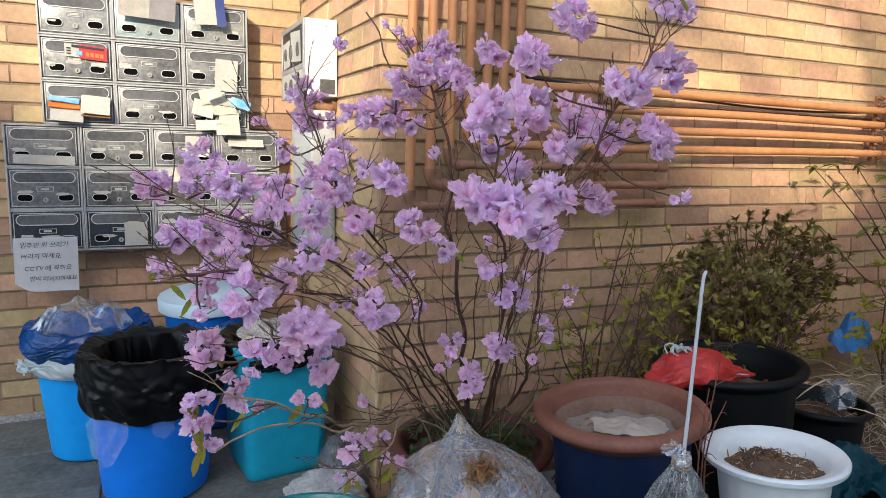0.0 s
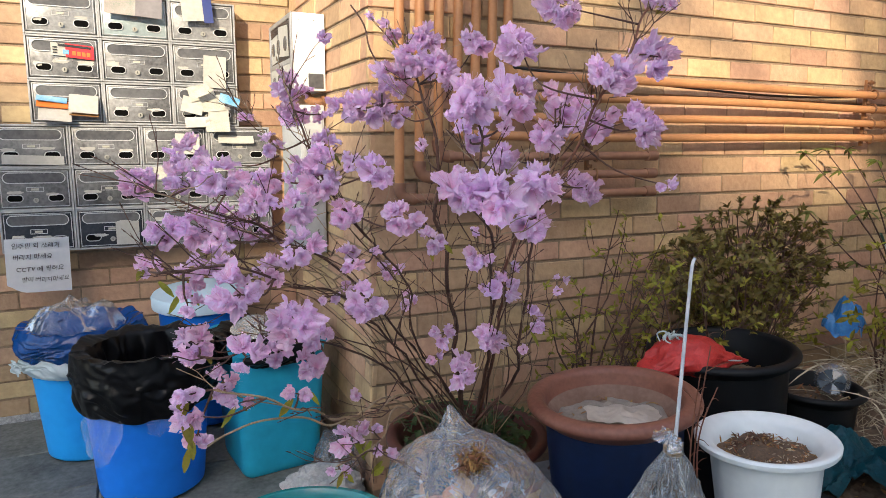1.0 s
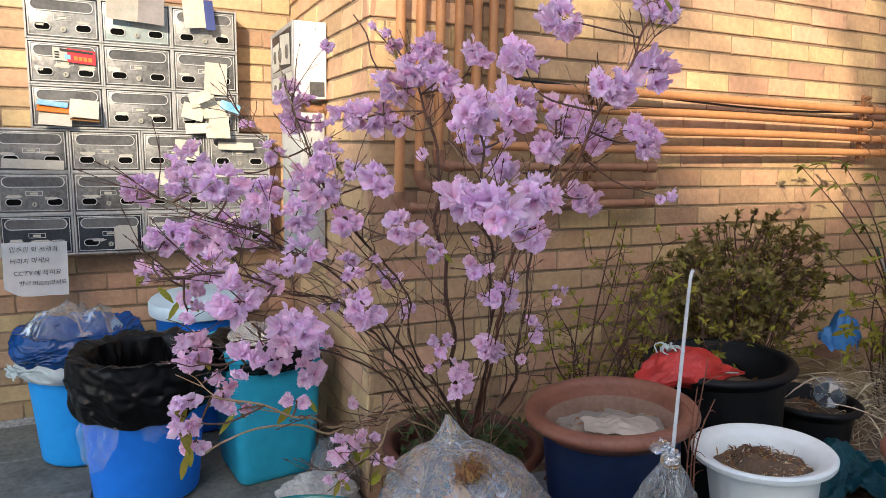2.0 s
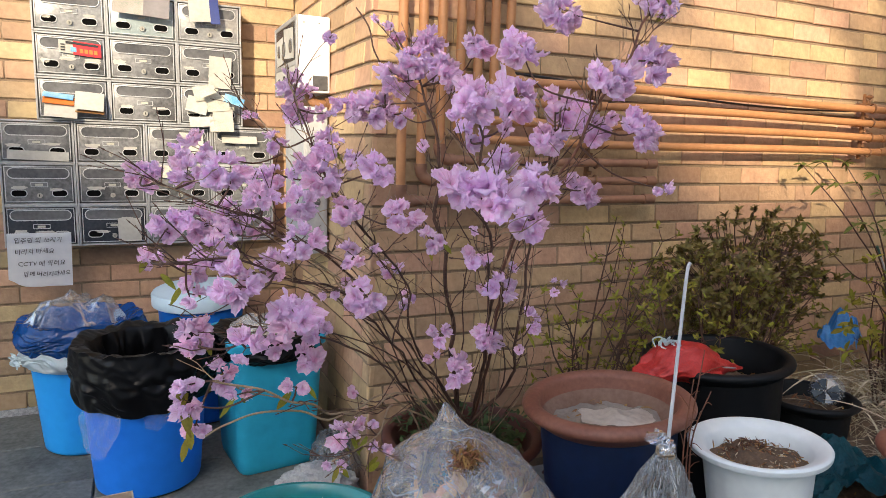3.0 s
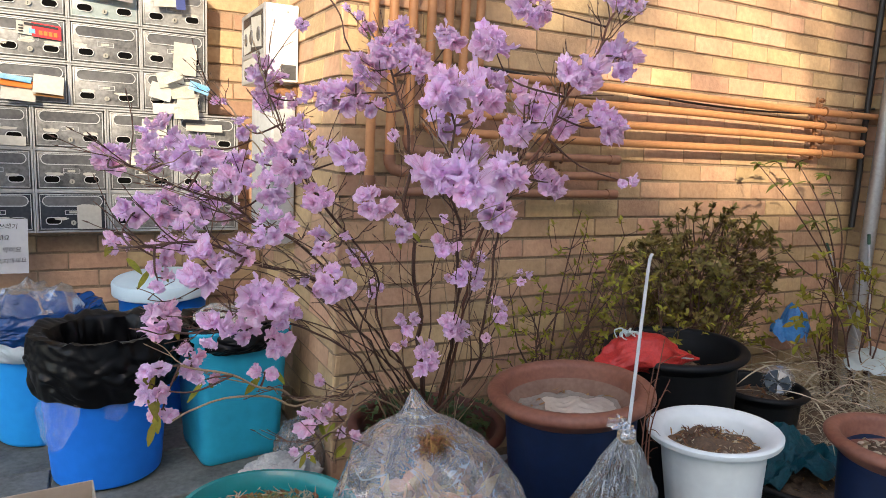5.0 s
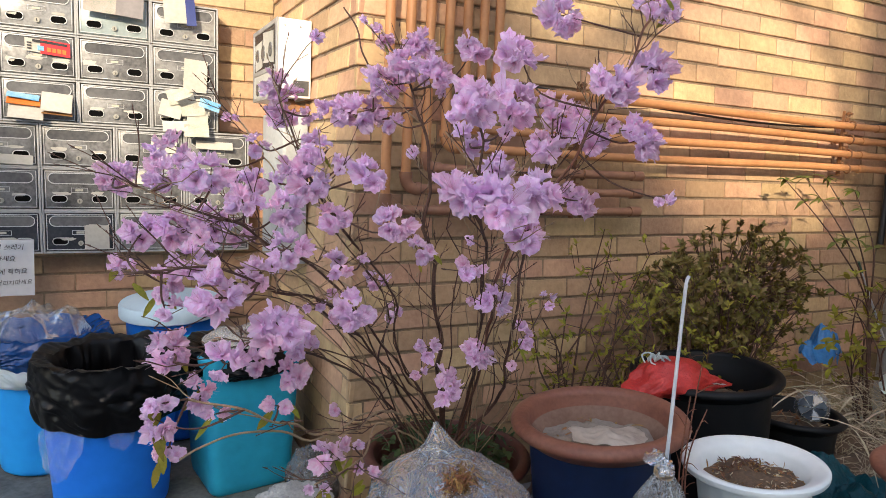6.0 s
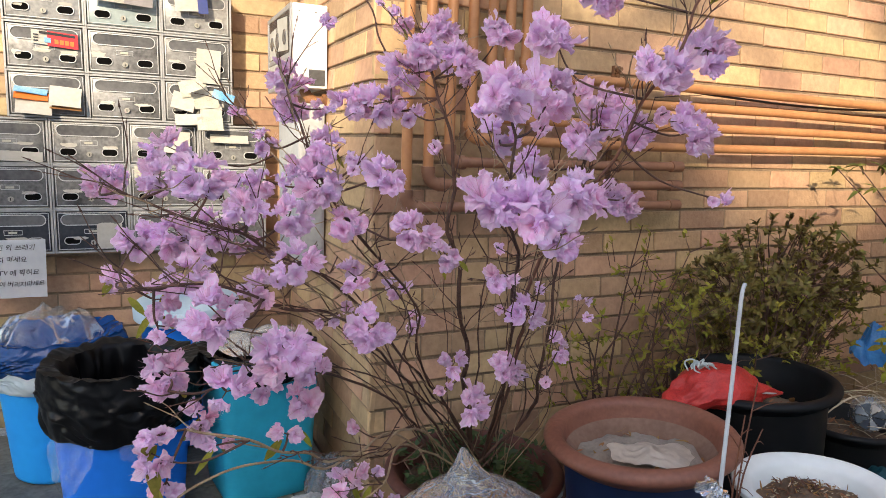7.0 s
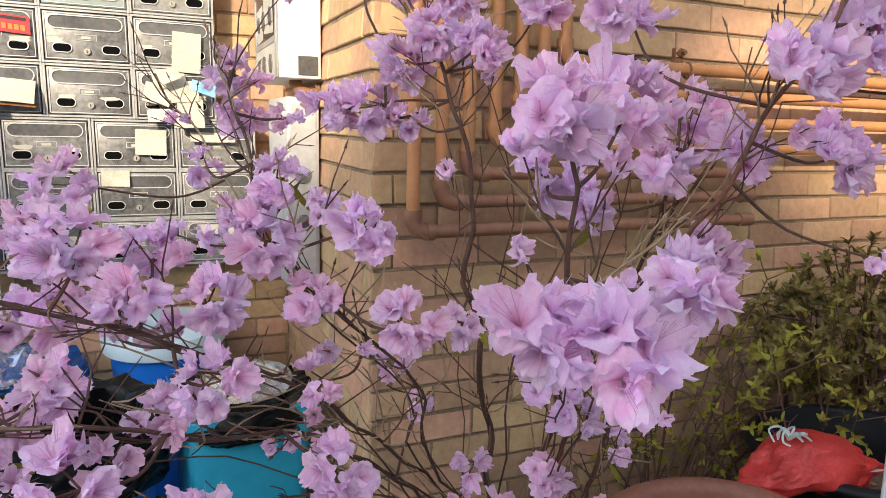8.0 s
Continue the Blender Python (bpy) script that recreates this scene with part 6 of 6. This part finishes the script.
# ---- leafy shrubs against the wall ----
def bushy(name, at, label, centre, radii, limbs_n, leaves_n, mat, size, seed, bark=BARK, base_spread=0.05, gap=0.0, droop=0.2, fill=0, shoots=0, clump=0.0):
    """A shrub: stems that fork towards the crown, with whorls of leaves at their ends."""
    t = thing(name, at, label, "shrub")
    o, cen, rad = Vector(at), Vector(centre), Vector(radii)
    rr = random.Random(seed)
    stems, leaves = bmesh.new(), bmesh.new()
    tips = []
    for k in range(limbs_n):
        d = Vector((rr.gauss(0, 1), rr.gauss(0, 1), rr.gauss(0.25, 1))).normalized()
        end = cen + Vector((d.x * rad.x, d.y * rad.y, d.z * rad.z)) * rr.uniform(0.55, 1.0)
        start = o + Vector((rr.uniform(-1, 1), rr.uniform(-1, 1), 0)) * base_spread
        mid = start.lerp(end, 0.5) + Vector((rr.uniform(-1, 1), rr.uniform(-1, 1), rr.uniform(-0.3, 0.6))) * 0.05
        knee = mid.lerp(end, 0.5) + Vector((rr.uniform(-1, 1), rr.uniform(-1, 1) * 0.5, rr.uniform(-1, 1))) * 0.035
        knee.y = min(knee.y, -0.015)
        path = smooth_path([start, mid, knee, end], 3)
        tube(stems, [p - o for p in path], 0.0046, 0.0014, 6)
        tips.append(end)
        for s in range(5):
            p = path[rr.randrange(len(path) // 2, len(path))]
            e2 = p + Vector((rr.gauss(0, 1), rr.gauss(0, 1), rr.gauss(0.4, 0.8))).normalized() * rr.uniform(0.03, 0.10)
            q = e2 - cen
            if abs(q.x) < rad.x * 1.15 and abs(q.z) < rad.z * 1.2 and e2.y < -0.012:
                tube(stems, [p - o, p.lerp(e2, 0.5) - o + Vector((rr.uniform(-1, 1), rr.uniform(-1, 1), rr.uniform(-1, 1))) * 0.008, e2 - o], 0.0016, 0.0008, 5)
                tips.append(e2)
    for k in range(shoots):
        # long shoots that stand out of the crown, with leaf whorls along them
        d = Vector((rr.gauss(0.35, 1.0), rr.gauss(-0.2, 0.5), abs(rr.gauss(0.2, 0.5)))).normalized()
        foot = cen + Vector((d.x * rad.x, d.y * rad.y, d.z * rad.z)) * 0.55
        end = cen + Vector((d.x * rad.x, d.y * rad.y, d.z * rad.z)) * rr.uniform(0.95, 1.18) + Vector((0.03, 0, 0.0))
        bend = foot.lerp(end, 0.5) + Vector((rr.uniform(-1, 1), 0, rr.uniform(-1, 0.2))) * 0.02
        path = [q for q in smooth_path([foot, bend, end], 3)]
        for q in path:
            q.y = min(q.y, -0.02)
        tube(stems, [q - o for q in path], 0.0024, 0.0012, 5)
        tips.extend([path[-1], path[-1].lerp(path[-2], 0.7), path[-3]])
    for _ in range(fill):
        d = Vector((rr.gauss(0, 1), rr.gauss(0, 1), rr.gauss(0.1, 1))).normalized()
        e = cen + Vector((d.x * rad.x, d.y * rad.y, d.z * rad.z)) * rr.uniform(0.35, 1.0) ** 0.5 * (1 + 0.12 * noise.noise(d * 3))
        e.y = min(e.y, -0.012)
        if clump and noise.noise(e * 8.5) > 0.55 - clump:
            continue
        back = e.lerp(cen, 0.16) - Vector((0, 0, 0.02))
        tube(stems, [back - o, e - o], 0.0012, 0.0008, 4)
        tips.append(e)
    per = max(1, leaves_n // len(tips))
    for e in tips:
        if rr.random() < gap:
            continue
        axis = ((e - cen).normalized() * 0.6 + Vector((rr.gauss(0, 0.3), rr.gauss(0, 0.3) - 0.1, 0.55 + rr.gauss(0, 0.2)))).normalized()
        side = axis.orthogonal().normalized()
        other = axis.cross(side)
        scale = rr.uniform(0.7, 1.15)
        for q in range(per):
            # a rosette: leaves spread round the twig's end, the inner ones steeper
            a = 2.4 * q + rr.uniform(-0.4, 0.4)
            open_ = rr.uniform(0.45, 1.35)
            out = axis * math.cos(open_) + (side * math.cos(a) + other * math.sin(a)) * math.sin(open_)
            start = e - axis * rr.uniform(0, 0.016)
            start.y = min(start.y, -0.006)
            if start.y + out.y * 0.03 > -0.004:
                out.y = -abs(out.y)
            l = rr.uniform(*size) * scale
            leaf(leaves, start - o, out, axis, l, l * rr.uniform(0.34, 0.46), 0.3, droop * rr.uniform(0.2, 1.5))
    part("branchwork", stems, bark, t, "thin woody stems", kind="stuff")
    part("foliage", leaves, mat, t, kind="stuff")
    return t


bushy("azalea_bush", (1.24, -0.20, -0.03), "dense dark olive azalea bush against the brick wall", (1.235, -0.22, 0.62), (0.35, 0.17, 0.235), 40, 8400, LEAF_DARK, (0.016, 0.029), 21, base_spread=0.06, gap=0.10, fill=640, shoots=26, clump=0.35)
bushy("azalea_bush", (1.00, -0.24, -0.03), "spreading azalea sprays with fresh yellow green leaves", (1.06, -0.33, 0.53), (0.50, 0.12, 0.22), 20, 980, LEAF_NEW, (0.014, 0.028), 27, base_spread=0.05, gap=0.1, fill=120)
bushy("young_shrub", (0.68, -0.12, -0.03), "thin shrub with sparse yellow green leaves by the wall", (0.74, -0.16, 0.55), (0.30, 0.10, 0.31), 22, 760, LEAF_NEW, (0.015, 0.027), 22, base_spread=0.12, gap=0.1, fill=44)
tall = bushy("tall_shrub", (2.02, -0.34, -0.03), "open shrub with bare stems and a few green leaves", (1.86, -0.38, 0.52), (0.32, 0.12, 0.28), 14, 480, LEAF_NEW, (0.022, 0.046), 23, base_spread=0.08, gap=0.3, fill=18)
rr = random.Random(77)
for tip_x, tip_z in ((1.57, 1.01), (1.68, 1.02), (1.80, 1.02), (1.98, 0.98), (1.62, 0.80)):
    bm, lv = bmesh.new(), bmesh.new()
    o = Vector((2.02, -0.34, -0.03))
    tip = Vector((tip_x, -0.15, tip_z)) - o
    path = smooth_path([Vector((-0.06, 0.02, 0.0)), Vector((-0.12, 0.03, 0.55)), Vector(((tip.x - 0.20) * 0.55, 0.04, 0.80 * tip.z)), tip], 7)
    tube(bm, path, 0.0042, 0.0016, 7)
    part("stem", bm, BARK, tall, "long arching stem")
    for at, many in ((tip, 8), (path[-4], 4), (path[-8], 5)):
        for _ in range(many):
            a = rr.uniform(0, 6.283)
            leaf(lv, at, (math.cos(a), math.sin(a) * 0.6, rr.uniform(-0.3, 0.7)), (0, -0.4, 1), rr.uniform(0.028, 0.052), rr.uniform(0.010, 0.015), 0.3, 0.5)
    part("leaf_tuft", lv, LEAF_MID, tall, kind="stuff")

STAKE_TIP = material("dark_green_tape", (0.03, 0.09, 0.06), 0.6)
for top, foot, lean in ((Vector((1.81, -0.30, 0.725)), Vector((2.345, -0.30, -0.03)), "leaning"), (Vector((2.07, -0.30, 0.755)), Vector((2.26, -0.30, -0.03)), "upright")):
    stake = thing("garden_stake", foot, "thin pale " + lean + " garden stake among the shrubs", "stake", "garden stakes")
    bm = bmesh.new()
    tube(bm, smooth_path([Vector((0, 0, 0)), (top - foot) * 0.5 + Vector((0.008, 0, 0)), top - foot], 5), 0.0042, 0.0036, 8)
    part("rod", bm, STICK_PAINT, stake)
    bm = bmesh.new()
    tube(bm, [(top - foot) * 0.955, (top - foot) * 1.004], 0.0062, 0.006, 8)
    part("tip", bm, STAKE_TIP, stake, "dark green taped tip")

# ---- dry stalks, dish and litter at the east end ----
stalks = thing("dry_stalks", (1.55, -0.50, -0.03), "heap of pale dry grass stalks and dead stems", "dry grass", kind="stuff")
bm = bmesh.new()
rr = random.Random(31)
for _ in range(1900):
    x, y = rr.uniform(-0.34, 0.55), rr.uniform(-0.30, 0.28)
    hgt = 0.20 + 0.12 * rr.random() + 0.06 * math.sin(x * 5)
    l = rr.uniform(0.06, 0.19)
    a = rr.uniform(0, 6.283)
    p0 = Vector((x, y, hgt * rr.uniform(0.4, 1.0)))
    p2 = p0 + Vector((math.cos(a) * l, math.sin(a) * l, rr.uniform(-0.12, 0.08)))
    p1 = p0.lerp(p2, 0.5) + Vector((0, 0, rr.uniform(-0.01, 0.025)))
    if p2.z < 0.0:
        p2.z = 0.01
    tube(bm, smooth_path([p0, p1, p2], 3), rr.choice((0.0006, 0.0008, 0.0012, 0.0018)), 0.0005, 4)
for _ in range(46):
    a = rr.uniform(0, 6.283)
    leaf(bm, (rr.uniform(-0.30, 0.2), rr.uniform(-0.2, 0.2), rr.uniform(0.26, 0.36)), (math.cos(a), math.sin(a), rr.uniform(0, 0.7)), (0, 0, 1), rr.uniform(0.09, 0.20), rr.uniform(0.004, 0.008), 0.3, rr.uniform(0.3, 1.0), 5)
part("stalks", bm, DRY, stalks, kind="stuff")
bm = bmesh.new()
g = bmesh.ops.create_grid(bm, x_segments=40, y_segments=24, size=0.5)["verts"]
for v in g:
    v.co = Vector((v.co.x * 0.95, v.co.y * 0.62, 0.20 * max(0.0, 1 - (v.co.x * 1.9) ** 4) * max(0.0, 1 - (v.co.y * 1.9) ** 4) + 0.05 * noise.noise(v.co * 9) * (1 if max(abs(v.co.x), abs(v.co.y)) < 0.45 else 0)))
part("earth", bm, SOIL, stalks, "dark earth")
CUP_RIB = material("grey_clear_plastic", (0.05, 0.065, 0.085), 0.12, (0.02, 0.026, 0.036), 9, spec=1.0)
dish = thing("plastic_cup", (1.285, -0.53, 0.285), "clear crushed plastic cup lying on its side", "cup")
turn_cup = Vector((0.79, 0.53, -0.25)).to_track_quat("Z", "Y").to_matrix().to_4x4()
bm = bmesh.new()
lathe(bm, [(0.001, 0.0), (0.036, 0.0), (0.042, 0.004), (0.046, 0.03), (0.050, 0.085), (0.052, 0.086)], 30, ribs=8, rib=0.004)
part("cup", bm, CUP, dish, m=Matrix.Translation((0, 0, 0.05)) @ turn_cup)
for k in range(8):
    bm = bmesh.new()
    a, b = 2 * math.pi * k / 8 + 0.04, 2 * math.pi * (k + 1) / 8 - 0.04
    rim_pts = [(0.037 * math.cos(q), 0.037 * math.sin(q), -0.002 - 0.007 * (k % 2)) for q in (a, (a + b) / 2, b)]
    top = [bm.verts.new(p) for p in [(0.004 * math.cos((a + b) / 2), 0.004 * math.sin((a + b) / 2), -0.006)] + rim_pts]
    low = [bm.verts.new(v.co + Vector((0, 0, 0.0015))) for v in top]
    bm.faces.new(list(reversed(top))), bm.faces.new(low)
    for i in range(4):
        j = (i + 1) % 4
        bm.faces.new((top[i], top[j], low[j], low[i]))
    part("base_facet", bm, CUP_RIB, dish, "smoky clear facet", smooth=False, m=Matrix.Translation((0, 0, 0.05)) @ turn_cup)
solo("plastic_bag", crumpled_sheet((0.11, 0.06), 9.1, 0.075, n=64, ragged=0.4, dome=0.10), SKY_BAG, "crumpled bright blue plastic bag behind the dry stalks", "bag", at=(1.88, -0.165, 0.325), rz=10)
solo("plastic_sheet", crumpled_sheet((0.20, 0.12), 12.1, 0.04, ragged=0.3, dome=0.03), BAG_WHITE, "pale plastic sheet among the dry stalks", "sheet", at=(2.0, -0.45, 0.27), rz=30)

# ---- bricks, laid last ----
brick_cache = {}
def brick_mesh(length, mat):
    key = (round(length, 3), mat.name)
    if key not in brick_cache:
        l, h, d, c = length, COURSE - JOINT, 0.014, 0.0022
        co = [(0, d, 0), (l, d, 0), (l, d, h), (0, d, h), (0, c, 0), (l, c, 0), (l, c, h), (0, c, h), (c, 0, c), (l - c, 0, c), (l - c, 0, h - c), (c, 0, h - c)]
        fa = [(0, 1, 5, 4), (1, 2, 6, 5), (2, 3, 7, 6), (3, 0, 4, 7), (4, 5, 9, 8), (5, 6, 10, 9), (6, 7, 11, 10), (7, 4, 8, 11), (8, 9, 10, 11)]
        me = bpy.data.meshes.new("brick")
        me.from_pydata(co, [], fa)
        me.materials.append(mat)
        brick_cache[key] = me
    return brick_cache[key]


def lay(parent, mat, to_world, length, first, z0, z1, p0, p1, shift):
    """Running bond along a wall. Courses between p0 and p1 are single bricks, the rest is joined."""
    joined = ([], [])
    k = 0
    z = z0
    while z < z1:
        u = -BRICK_L + (first + (0.1 if k % 2 else 0.0)) % BRICK_L
        while u < length:
            a, b = max(u, 0.0), min(u + BRICK_L - JOINT * 0.6, length)
            if b - a > 0.02:
                dz, dy = rng.uniform(-0.0008, 0.0008), rng.uniform(-0.0012, 0.0012)
                me = brick_mesh(b - a, mat)
                m = to_world @ pose(a, -0.0065 + dy + shift, z + JOINT / 2 + dz, -5.0 + rng.uniform(-1.0, 1.0))
                if p0 <= z < p1:
                    ob = new("brick", me)
                    ob.parent = parent
                    ob.matrix_basis = m
                else:
                    base = len(joined[0])
                    joined[0].extend([tuple(m @ v.co) for v in me.vertices])
                    joined[1].extend([tuple(base + i for i in f.vertices) for f in me.polygons])
            u += BRICK_L
        z += COURSE
        k += 1
    if joined[0]:
        me = bpy.data.meshes.new("brick_courses")
        me.from_pydata(joined[0], [], joined[1])
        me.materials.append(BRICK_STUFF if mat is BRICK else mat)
        ob = new("brick_courses", me)
        ob.parent = parent
        tagged(ob, kind="stuff")


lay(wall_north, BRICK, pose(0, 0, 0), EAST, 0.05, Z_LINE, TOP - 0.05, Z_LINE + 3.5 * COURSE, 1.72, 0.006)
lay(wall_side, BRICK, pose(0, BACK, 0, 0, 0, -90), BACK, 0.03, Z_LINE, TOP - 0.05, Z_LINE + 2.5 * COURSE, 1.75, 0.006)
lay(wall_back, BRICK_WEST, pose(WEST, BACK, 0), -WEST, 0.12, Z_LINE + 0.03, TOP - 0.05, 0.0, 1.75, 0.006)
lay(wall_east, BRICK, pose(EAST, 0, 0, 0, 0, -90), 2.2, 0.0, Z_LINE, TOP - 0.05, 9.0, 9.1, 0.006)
